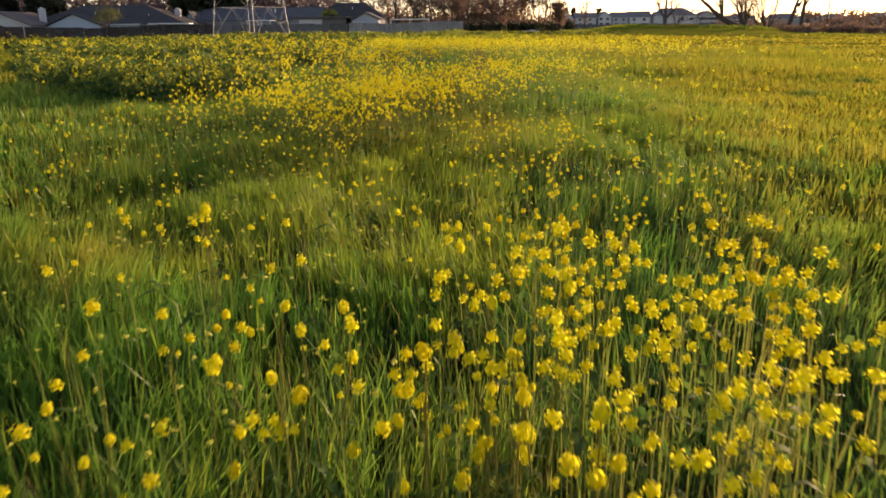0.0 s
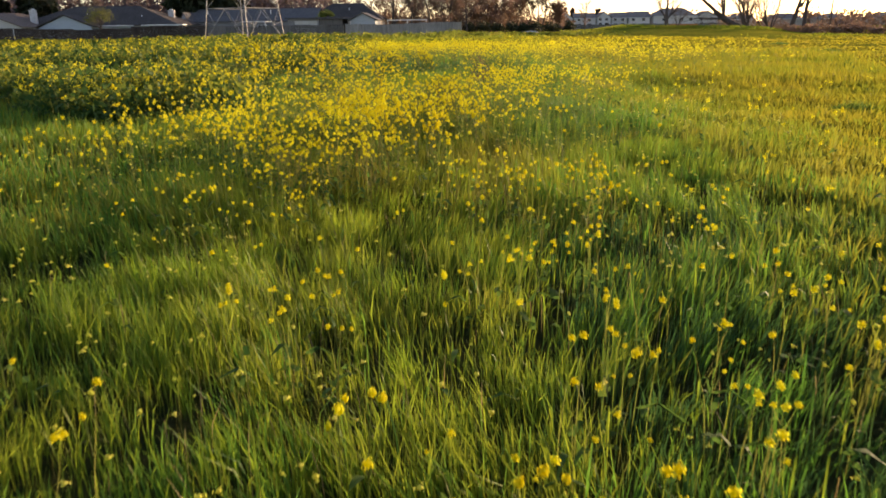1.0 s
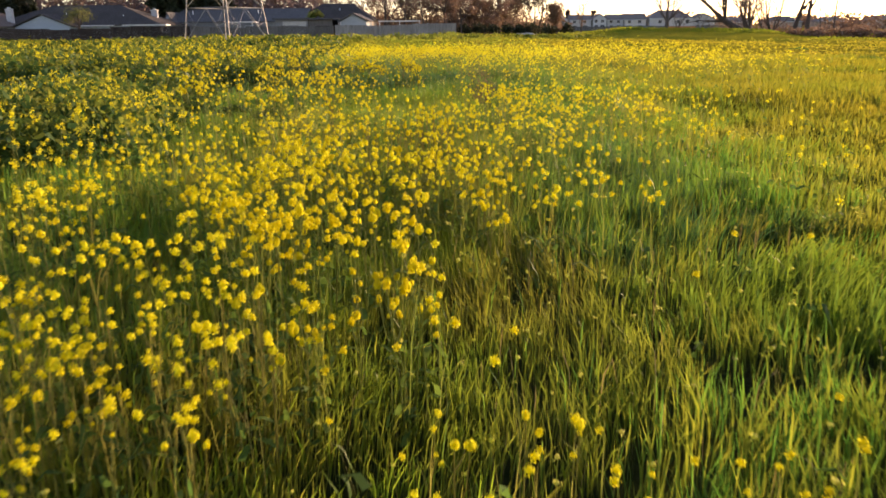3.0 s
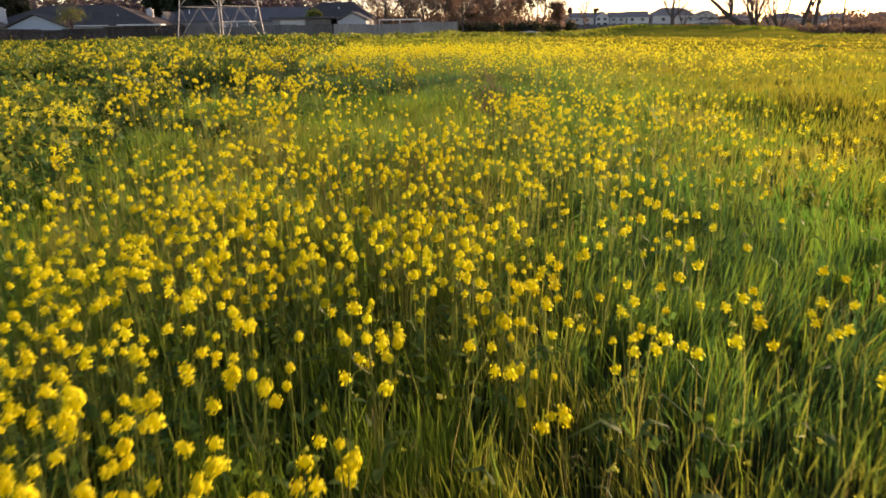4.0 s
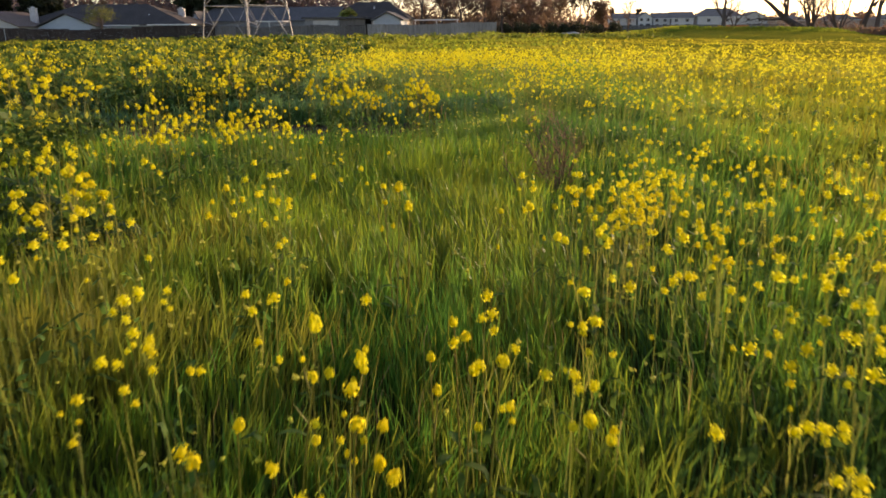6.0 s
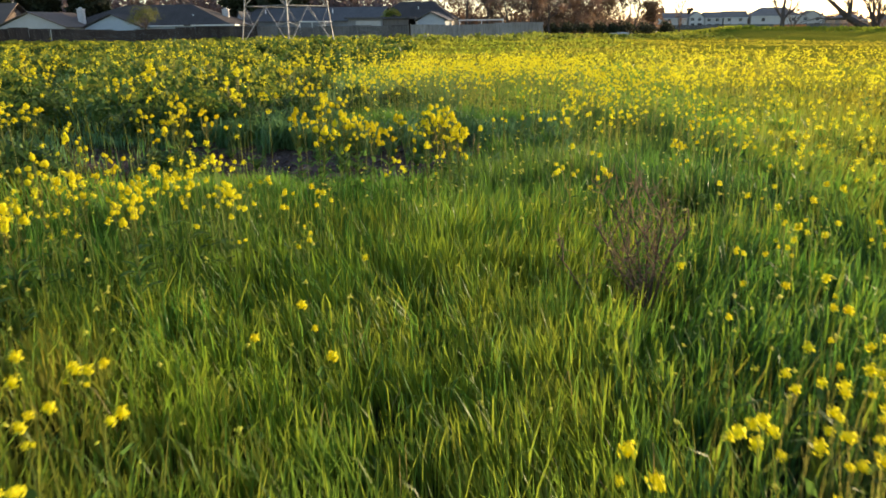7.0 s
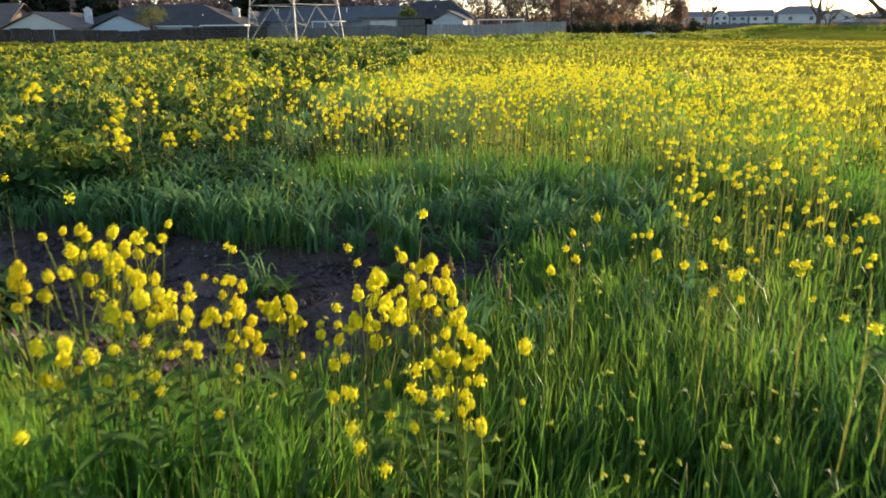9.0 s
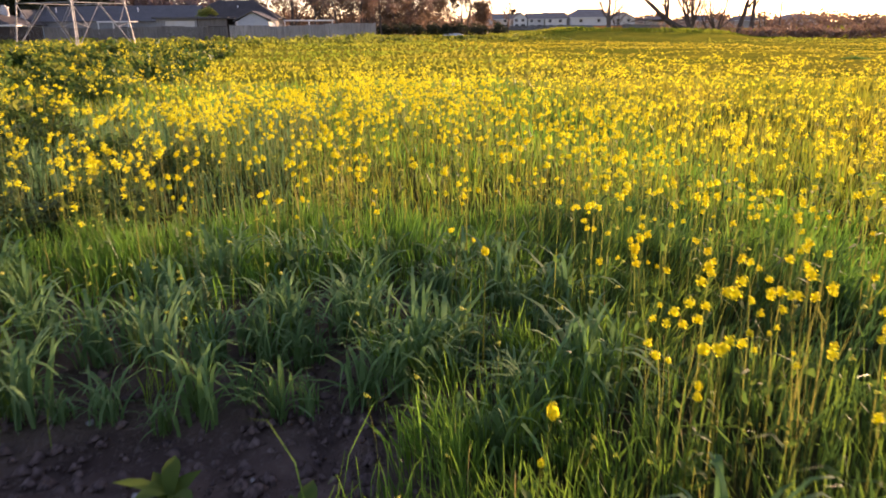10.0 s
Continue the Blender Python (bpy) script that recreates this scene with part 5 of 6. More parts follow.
BUSHES_FRONT = ((1, -4.45, 25.5, 0.48), (2, -5.6, 24.2, 0.6), (29, -6.5, 24.8, 0.64), (3, -4.95, 28.9, 0.62), (4, -3.95, 29.3, 0.5), (5, -4.4, 30.5, 0.55), (6, -5.9, 30.2, 0.6), (7, -6.4, 28.5, 0.6), (8, -3.2, 30.6, 0.45), (9, -3.65, 28.45, 0.46), (10, -4.6, 28.4, 0.5), (17, -9.2, 29.6, 0.6), (18, -10.4, 31.2, 0.65), (19, -6.6, 32.6, 0.65))
BUSHES_BEHIND = ((20, -5.2, 32.4, 0.6), (21, -8.4, 33.4, 0.65), (22, -2.9, 32.6, 0.5), (23, -4.1, 33.8, 0.55), (24, -11.6, 28.8, 0.6), (25, -7.4, 35.2, 0.65), (26, -5.6, 35.6, 0.6), (27, -9.8, 35.0, 0.65), (28, -12.0, 34.0, 0.65), (11, -3.6, 19.8, 0.42), (12, -2.85, 19.2, 0.4), (13, -4.6, 20.6, 0.5), (14, -5.6, 21.8, 0.5), (15, -7.4, 30.8, 0.62), (16, -8.6, 28.0, 0.6))
for seed, bx, by, bs in BUSHES_FRONT + BUSHES_BEHIND:
    near_bush(seed, bx, by, bs)


build_bushes()


def build_field_edge():
    """Leafy weeds along the gardens' fences, and long grass on the bank."""
    rng = np.random.default_rng(66)
    lumps = []
    for i in range(520):
        x = rng.uniform(-98, 26)
        y = float(np.interp(x, (-96, -60, -35, -16.5, 0.5, 26), (98, 104.5, 110, 114.7, 124, 140))) - 1.2 - 26 * rng.random() ** 1.6
        h = rng.uniform(0.45, 0.85) * (0.6 if x > 0 else 1) * (1 - 0.55 * float(smooth(28, 46, -x)))
        lumps.append(leaf_cloud(rng, 44, (x, y, float(land(x, y)) + h * 0.45), (h * 1.9, h * 1.3, h * 0.52), 0.20))
    v, f = joined(lumps)
    tagged(new("field_weeds", mesh_np("field_weeds", v, f, M_LIT_TOPS)), "leafy yellow-green weeds at the far edge of the field", "weeds", kind="stuff")
    n = 10000
    x, y = rng.uniform(18, 62, n), rng.normal(133, 5, n)
    v, f = blades(rng, np.stack([x, y, land(x, y) - 0.02], 1), rng.uniform(0.25, 0.55, n), rng.uniform(0.10, 0.20, n), rng.normal(0, 0.12, (n, 2)))
    tagged(new("bank_grass", mesh_np("bank_grass", v, f, M_FIELD)), "long yellow-green grass on the far bank", "grass", kind="stuff")


build_field_edge()


# ---------------------------------------------------------------- fences
def fence_run(name, start, end, tall, material, label, gap=0.012):
    """A board fence in bays of about 2.4 m: post, two rails and a panel of boards to each bay."""
    rng = np.random.default_rng(int(abs(start[0])) + 3)
    root = tagged(new(name), label, "fence")
    a, b = Vector((*start, 0)), Vector((*end, 0))
    bays = max(1, round((b - a).length / 2.4))
    step = (b - a).length / bays
    angle = math.atan2(b.y - a.y, b.x - a.x)
    boards = 16
    panels = []
    for k in range(3):
        bm = bmesh.new()
        for i in range(boards):
            x0 = 0.05 + i * (step - 0.1) / boards
            box(bm, x0, x0 + (step - 0.1) / boards - gap, -0.012 + rng.normal(0, 0.003), 0.010, 0.05, tall + rng.normal(0, 0.012))
        box(bm, 0, step, 0.011, 0.05, 0.35, 0.44)
        box(bm, 0, step, 0.011, 0.05, tall - 0.35, tall - 0.26)
        me = bpy.data.meshes.new("panel")
        bm.to_mesh(me)
        bm.free()
        me.materials.append(material)
        panels.append(me)
    bm = boxed(-0.05, 0.05, -0.05, 0.05, 0, tall + 0.05, bevel=0.008)
    post = bpy.data.meshes.new("post")
    bm.to_mesh(post)
    bm.free()
    post.materials.append(material)
    for i in range(bays + 1):
        p = a + (b - a) * (i / bays)
        z = float(land(p.x, p.y)) - 0.05
        m = pose(p.x, p.y, z, 0, 0, math.degrees(angle))
        part("post", post, root, at=m)
        if i < bays:
            part("panel", panels[i % 3], root, at=m @ pose(0, -0.06, 0, 0, rng.normal(0, 0.25), 0))["kind"] = "stuff"
    return root


fence_run("fence", (-96, 98), (-60, 104.5), 1.80, M_FENCE_DARK, "dark weathered wooden board fence along back gardens")
fence_run("fence", (-59.8, 104.6), (-35.4, 109.8), 1.80, M_FENCE_DARK, "dark brown wooden board fence with pale posts")
fence_run("fence", (-35.2, 109.9), (-16.8, 114.6), 1.82, M_FENCE_GREY, "grey-brown weathered board fence behind the steel tower")
fence_run("fence", (-16.5, 114.7), (0.45, 124.0), 1.95, M_FENCE_PALE, "pale grey wooden board fence at the field's edge")


# ---------------------------------------------------------------- houses
def prism(x0, x1, y0, y1, z0, rise, axis, over=0.4, thick=0.14, hip=0.0):
    """A pitched roof with eaves and thickness; ridge along axis; hip: how far the ridge ends stand in."""
    bm = bmesh.new()
    X0, X1, Y0, Y1 = x0 - over, x1 + over, y0 - over, y1 + over
    if axis == "x":
        ym = (y0 + y1) / 2
        ridge = ((X0 + hip, ym), (X1 - hip, ym))
    else:
        xm = (x0 + x1) / 2
        ridge = ((xm, Y0 + hip), (xm, Y1 - hip))
    lows, ups = [], []
    for dz, store in ((0, lows), (thick, ups)):
        store += [bm.verts.new((X0, Y0, z0 + dz)), bm.verts.new((X1, Y0, z0 + dz)), bm.verts.new((X1, Y1, z0 + dz)), bm.verts.new((X0, Y1, z0 + dz)),
                  bm.verts.new((*ridge[0], z0 + rise + dz)), bm.verts.new((*ridge[1], z0 + rise + dz))]
    if axis == "x":
        faces = ((0, 1, 5, 4), (2, 3, 4, 5), (1, 2, 5), (3, 0, 4))
    else:
        faces = ((1, 2, 5, 4), (3, 0, 4, 5), (0, 1, 4), (2, 3, 5))
    for f in faces if hip else faces[:2]:
        bm.faces.new([ups[i] for i in f])
        bm.faces.new([lows[i] for i in reversed(f)])
    rim = ((0, 1), (1, 2), (2, 3), (3, 0)) if hip else (((0, 1), (2, 3), (1, 5), (5, 2), (3, 4), (4, 0)) if axis == "x" else ((1, 2), (3, 0), (0, 4), (4, 1), (2, 5), (5, 3)))
    for i, j in rim:
        bm.faces.new((lows[i], lows[j], ups[j], ups[i]))
    return bm


def shell(x0, x1, y0, y1, tall, rise, axis, hip=False):
    """Outer walls, with gables where the roof has no hips."""
    bm = bmesh.new()
    box(bm, x0, x1, y0, y1, -0.1, tall)
    if not hip:
        if axis == "x":
            ym = (y0 + y1) / 2
            for x in (x0, x1 - 0.2):
                a = [bm.verts.new(p) for p in ((x, y0, tall), (x, y1, tall), (x, ym, tall + rise - 0.05))]
                b = [bm.verts.new(p) for p in ((x + 0.2, y0, tall), (x + 0.2, y1, tall), (x + 0.2, ym, tall + rise - 0.05))]
                bm.faces.new(a), bm.faces.new(b)
                for i in range(3):
                    bm.faces.new((a[i], a[(i + 1) % 3], b[(i + 1) % 3], b[i]))
        else:
            xm = (x0 + x1) / 2
            for y in (y0, y1 - 0.2):
                a = [bm.verts.new(p) for p in ((x0, y, tall), (x1, y, tall), (xm, y, tall + rise - 0.05))]
                b = [bm.verts.new(p) for p in ((x0, y + 0.2, tall), (x1, y + 0.2, tall), (xm, y + 0.2, tall + rise - 0.05))]
                bm.faces.new(a), bm.faces.new(b)
                for i in range(3):
                    bm.faces.new((a[i], a[(i + 1) % 3], b[(i + 1) % 3], b[i]))
    return bm


def window(root, x, y, z, w, h):
    """A window in a wall that faces the field: frame, sill and pane."""
    bm = bmesh.new()
    for d in ((x - w / 2 - 0.07, x - w / 2, z - 0.07, z + h + 0.07), (x + w / 2, x + w / 2 + 0.07, z - 0.07, z + h + 0.07), (x - w / 2, x + w / 2, z + h, z + h + 0.07), (x - w / 2, x + w / 2, z - 0.07, z), (x - 0.025, x + 0.025, z, z + h)):
        box(bm, d[0], d[1], y - 0.05, y - 0.003, d[2], d[3])
    fr = part("window", bm, root, "white framed window", M_TRIM)
    part("pane", boxed(x - w / 2, x + w / 2, y - 0.025, y - 0.004, z, z + h), fr, "dark glass", M_GLASS)


def fascia(root, x0, x1, y, z, tall=0.2):
    part("fascia", boxed(x0, x1, y - 0.04, y, z, z + tall), root, "white fascia board", M_TRIM)


def chimney(root, x, y, z0, z1, w=0.9, d=0.6, material=None):
    bm = bmesh.new()
    box(bm, x - w / 2, x + w / 2, y - d / 2, y + d / 2, z0, z1)
    box(bm, x - w / 2 - 0.06, x + w / 2 + 0.06, y - d / 2 - 0.06, y + d / 2 + 0.06, z1, z1 + 0.12)
    box(bm, x - w / 4, x + w / 4, y - d / 4, y + d / 4, z1 + 0.12, z1 + 0.32)
    part("chimney", bm, root, "pale brick chimney", material or M_BRICK)


def vent(root, x, y, z):
    v, f = tube([(x, y, z - 0.2), (x, y, z + 0.45)], (0.09, 0.09), 8)
    part("roof_vent", mesh_np("roof_vent", v, None, M_TRIM, quads=f), root, "white roof vent pipe")


def house(label, x, y):
    root = tagged(new("house"), label, "house")
    root.location = (x, y, float(land(x, y)))
    return root


def cottage(label, x, y, w, d, tall, rise, axis, wall, roof, hip=0.0, openings=(), chim=(), vents=(), front=True):
    root = house(label, x, y)
    part("wall", shell(-w / 2, w / 2, 0, d, tall, rise, axis, hip > 0), root, material=wall)
    part("roof", prism(-w / 2, w / 2, 0, d, tall, rise, axis, hip=hip), root, "shingled roof", roof)
    if front and axis == "x":
        fascia(root, -w / 2 - 0.4, w / 2 + 0.4, -0.402, tall - 0.06)
    for ox, oz, ow, oh in openings:
        window(root, ox, 0, oz, ow, oh)
    for cx, cy, z0, z1 in chim:
        chimney(root, cx, cy, z0, z1)
    for vx, vy, vz in vents:
        vent(root, vx, vy, vz)
    return root


# the brown-roofed house at the far left end, with its white gable
r = cottage("single-storey house with brown shingle roof and off-white gable", -70.6, 116, 10.4, 10, 2.05, 2.1, "y", M_WALL_WHITE, M_ROOF_BROWN, chim=((4.0, 6.0, 0, 4.6),))
part("side_wing", shell(-24.0, -5.4, 1, 9, 2.3, 2.6, "x"), r, "brown-roofed side wing", M_ROOF_BROWN)
part("roof", prism(-24.0, -5.4, 1, 9, 2.3, 3.2, "x"), r, "brown shingle roof", M_ROOF_BROWN)
# the low blue house with the long dark roof
r = cottage("low blue-grey house with long dark hipped roof", -57.0, 122, 25.8, 10, 2.05, 2.95, "x", M_WALL_BLUE, M_ROOF, hip=8.0, front=False,
            openings=((1.6, 0.8, 1.6, 0.9), (6.4, 0.8, 1.2, 0.9)), chim=((10.0, 6.0, 0, 4.3),), vents=((-2.3, 2.6, 3.6), (6.7, 2.0, 3.2)))
part("fascia", boxed(0.6, 6.2, -0.46, -0.42, 2.0, 2.16), r, "pale gutter board", M_TRIM)
part("gable_wing", shell(-8.0, 0.4, -2.0, 4, 1.9, 1.75, "y"), r, "pale blue gable end", M_WALL_BLUE)
part("roof", prism(-8.0, 0.4, -2.0, 4, 1.9, 1.8, "y"), r, "dark roof of the gable wing", M_ROOF)
part("skylight", boxed(3.5, 4.4, 0.75, 0.95, 2.45, 2.8), r, "pale skylight", M_TRIM)
part("patio_roof", boxed(8.2, 14.7, -2.4, -0.5, 2.02, 2.20), r, "white patio cover", M_TRIM)
# behind the tower
r = cottage("dark-roofed house half hidden behind a steel tower", -35.5, 133, 22.0, 10, 2.6, 2.1, "x", M_WALL_GREY, M_ROOF_BLUE, front=False, vents=((-8.0, 2.5, 4.1), (3.0, 2.5, 4.1)), openings=((2, 1.0, 1.4, 1.0), (8.0, 1.0, 1.4, 1.0)))
part("small_gable", shell(-11.6, -9.6, -2.2, 3.0, 2.0, 2.0, "y"), r, "pale narrow gable", M_WALL_BLUE)
part("roof", prism(-11.6, -9.6, -2.2, 3.0, 2.0, 2.1, "y", over=0.15), r, "dark roof of the narrow gable", M_ROOF_BLUE)
part("patio_roof", boxed(0.4, 4.4, -7.0, -3.0, 2.50, 2.66), r, "white patio cover", M_TRIM)
for px in (0.45, 2.3, 4.2):
    part("patio_post", boxed(px, px + 0.12, -6.9, -6.78, -0.1, 2.5), r, "white post", M_TRIM)
# flat-roofed garage and the pale shed
r = house("low flat-roofed garage with pale panel door", -22.0, 121)
part("wall", boxed(-4.4, 0.5, 0, 6, -0.1, 2.65), r, material=M_WALL_GREY)
part("roof", boxed(-4.8, 4.3, -0.5, 6.4, 2.66, 2.88), r, "flat grey roof", M_ROOF_BLUE)
part("door", boxed(-3.3, 0.2, -0.06, -0.003, 0.2, 2.4), r, "pale garage door", M_WALL_WHITE)
part("carport_wall", boxed(0.6, 4.1, 5.6, 5.9, -0.1, 2.6), r, "dark carport wall", M_FENCE_DARK)
part("carport_front", boxed(0.6, 4.1, -0.05, 0.1, 1.75, 2.6), r, "grey board over the carport", M_FENCE_GREY)
for px in (0.5, 2.3, 4.0):
    part("carport_post", boxed(px, px + 0.12, 0.0, 0.12, -0.1, 2.65), r, "dark post", M_FENCE_DARK)
r = cottage("pale blue-grey shed with a low gable", -14.9, 122, 3.9, 8, 2.5, 1.1, "y", M_WALL_BLUE, M_ROOF_BLUE)
part("corner_board", boxed(-2.0, -1.86, -0.03, 0.0, -0.1, 2.5), r, "white corner board", M_TRIM)
cottage("dark-roofed house behind the pale shed", -20.0, 137, 12.5, 9, 2.6, 2.7, "x", M_WALL_TAN, M_ROOF, vents=((0.6, 2.4, 4.2),), hip=4.0, front=False)
r = tagged(new("patio_frame"), "white timber patio frame behind the fence", "frame")
r.location = (-8.2, 125, 0)
part("beam", boxed(-3.2, 3.2, -0.08, 0.08, 2.35, 2.52), r, material=M_TRIM)
for px in (-3.1, 0.0, 3.0):
    part("post", boxed(px, px + 0.12, -0.06, 0.06, -0.05, 2.35), r, material=M_TRIM)

# brown shingles and stucco lightened: distance haze is put into both colours
M_ROOF_HAZE = surface("haze_lightened_shingles", (0.25, 0.215, 0.195), (0.30, 0.26, 0.235), 0.6, 0.95, 0.3, 7.0, spec=0.1)
M_WALL_HAZE = surface("haze_lightened_stucco", (0.66, 0.61, 0.56), (0.58, 0.54, 0.50), 0.5, 0.9, 0.15, 6.0, c=(0.55, 0.50, 0.46), spec=0.1)
# the two-storey row far across the field
for hx, hw, hz, hr, wall, ax in ((47.5, 8.0, 4.6, 2.9, M_WALL_WHITE, "y"), (57.0, 9.6, 4.3, 2.3, M_WALL_HAZE, "x"), (65.6, 6.0, 4.6, 2.2, M_WALL_WHITE, "y"), (72.6, 7.0, 4.3, 2.4, M_WALL_WHITE, "x"), (81.5, 9.5, 4.5, 2.6, M_WALL_HAZE, "x"), (112.0, 10, 4.4, 2.6, M_WALL_HAZE, "y")):
    cottage("two-storey stucco house of a distant row", hx, 352, hw, 9, hz, hr, ax, wall, M_ROOF_HAZE,
            openings=((-hw * 0.28, 3.1, 1.3, 1.2), (hw * 0.2, 3.1, 1.3, 1.2), (-hw * 0.25, 0.8, 1.4, 1.3), (hw * 0.22, 0.8, 1.8, 1.3)))
cottage("large two-storey house with broad grey hipped roof", 97.0, 350, 19, 12, 5.0, 3.4, "x", M_WALL_HAZE, M_ROOF_HAZE, hip=5.0, openings=((-5, 3.0, 1.4, 1.3), (3, 3.0, 1.4, 1.3), (7, 3.0, 1.4, 1.3)))
for hx, hw, hr in ((129.0, 13, 3.0), (150.0, 15, 3.4), (172.0, 14, 3.0), (196.0, 16, 3.6)):
    cottage("brown hip-roofed house half hidden by winter trees", hx, 356, hw, 11, 3.0, 0.7 * hr, "x", M_WALL_TAN, M_ROOF_HAZE, hip=4.5, openings=((-hw * 0.25, 2.9, 1.4, 1.2), (hw * 0.22, 2.9, 1.4, 1.2)))
fence_run("fence", (40, 345), (128, 345), 1.8, M_FENCE_GREY, "long grey fence in front of distant houses")


# ---------------------------------------------------------------- steel tower
def bar(p, q, r):
    return tube([p, q], (r, r), 4)


def build_tower(x, y):
    root = tagged(new("steel_tower"), "galvanised steel lattice power tower with crossed bracing", "tower")
    root.location, root.rotation_euler = (x, y, 0), (0, 0, radians(19))
    half, top, high = 4.3, 0.75, 26.0
    feet = ((-half, 0), (0, -half), (half, 0), (0, half))
    at = lambda k, z: np.array((feet[k][0] * (1 - z / high) + feet[k][0] / half * top * z / high, feet[k][1] * (1 - z / high) + feet[k][1] / half * top * z / high, z))
    levels = (0.0, 3.6, 7.6, 11.4, 15.0, 18.4, 21.4, 24.0, 26.0)
    for k in range(4):
        v, f = tube([at(k, -0.2), at(k, 26.0)], (0.056, 0.042), 4)
        part("leg", mesh_np("leg", v, None, M_STEEL, quads=f), root)
        j = (k + 1) % 4
        pieces = []
        for i, (a, b) in enumerate(zip(levels[:-1], levels[1:])):
            r = 0.034 if i < 2 else 0.03
            pieces.append(bar(at(k, b), at(j, b), r))
            if i == 0:
                m = (at(k, b) + at(j, b)) / 2
                pieces += [bar(at(k, 0.1), m, r), bar(at(j, 0.1), m, r), bar((at(k, 0.1) + m) / 2, at(k, 2.2), 0.025), bar((at(j, 0.1) + m) / 2, at(j, 2.2), 0.025), bar((at(k, 0.1) + m) / 2, at(k, b), 0.025), bar((at(j, 0.1) + m) / 2, at(j, b), 0.025)]
            else:
                pieces += [bar(at(k, a), at(j, b), r), bar(at(j, a), at(k, b), r)]
        for v, f in pieces:
            part("brace", mesh_np("brace", v, None, M_STEEL, quads=f), root)
        part("footing", boxed(feet[k][0] - 0.3, feet[k][0] + 0.3, feet[k][1] - 0.3, feet[k][1] + 0.3, -0.2, 0.2, bevel=0.03), root, "concrete footing", M_STONE)
    for z, reach in ((20.0, 4.2), (23.5, 3.4)):
        v, f = joined([bar((-reach, 0, z), (reach, 0, z), 0.06), bar((-reach, 0, z), (0, 0.5, z + 1.4), 0.045), bar((reach, 0, z), (0, 0.5, z + 1.4), 0.045), bar((-reach, 0, z), (0, -0.5, z), 0.04), bar((reach, 0, z), (0, -0.5, z), 0.04)])
        part("cross_arm", mesh_np("cross_arm", v, None, M_STEEL, quads=f), root)


build_tower(-23.45, 86.5)


# ---------------------------------------------------------------- trees
def grow(rng, start, way, length, radius, depth, wood, twig, spreadness=0.6, up=0.25, kids=2):
    """A limb with side limbs; thin ends go to the twigs."""
    pts, d = [np.array(start, float)], np.array(way, float)
    n = 5
    for i in range(n - 1):
        d = d + rng.normal(0, 0.06 if radius > 0.2 else 0.14, 3) + np.array((0, 0, up * 0.25))
        d /= np.linalg.norm(d)
        pts.append(pts[-1] + d * length / (n - 1))
    radii = np.linspace(radius, radius * 0.55, n)
    (wood if radius > 0.045 else twig).append(tube(pts, radii, 6 if radius > 0.1 else 4 if radius > 0.045 else 3))
    if depth == 0:
        return
    for i in range(kids if depth > 1 else kids + 1):
        s = rng.integers(1, n)
        side = rng.normal(0, 1, 3)
        side -= side.dot(d) * d
        side /= np.linalg.norm(side)
        w = d * (1 - spreadness * 0.5) + side * spreadness + np.array((0, 0, up))
        grow(rng, pts[s], w / np.linalg.norm(w), length * rng.uniform(0.55, 0.8), radii[s] * rng.uniform(0.45, 0.65), depth - 1, wood, twig, spreadness, up, kids)
    grow(rng, pts[-1], d, length * 0.7, radii[-1] * 0.85, depth - 1, wood, twig, spreadness, up, kids)


def bare_tree(seed, x, y, tall, girth, label, lean=(0, 0, 1), stems=1, depth=4, spreadness=0.6, leaves=0, leaf_mat=None, first=0.42, kids=2):
    rng = np.random.default_rng(seed)
    root = tagged(new("tree"), label, "tree")
    root.location = (x, y, float(land(x, y)) - 0.1)
    wood, twig = [], []
    for s in range(stems):
        w = np.array(lean, float) + (rng.normal(0, 0.28, 3) * (1, 1, 0.2) if stems > 1 else 0)
        grow(rng, rng.normal(0, 0.25, 3) * (stems > 1) * (1, 1, 0), w / np.linalg.norm(w), tall * first, girth * (1 if stems == 1 else 0.6), depth, wood, twig, spreadness, 0.25 if lean[2] > 0.7 else 0.08, kids)
    v, f = joined(wood)
    part("trunk", mesh_np("trunk", v, None, M_BARK, quads=f), root, "grey-brown bark")
    v, f = joined(twig)
    part("crown", mesh_np("crown", v, None, M_BARE, quads=f), root, "bare winter twigs")
    if leaves:
        ends = v[rng.integers(0, len(v), leaves)] + rng.normal(0, 0.25, (leaves, 3))
        a, b = rng.normal(0, 0.10, (leaves, 3)), rng.normal(0, 0.10, (leaves, 3))
        k = np.arange(leaves)[:, None] * 4
        q = np.stack([ends - a, ends + b, ends + a, ends - b], 1).reshape(-1, 3)
        part("leaves", mesh_np("leaves", q, np.concatenate([k + (0, 1, 2), k + (0, 2, 3)], 1).reshape(-1, 3), leaf_mat), root, "sparse dull leaves")
    return root


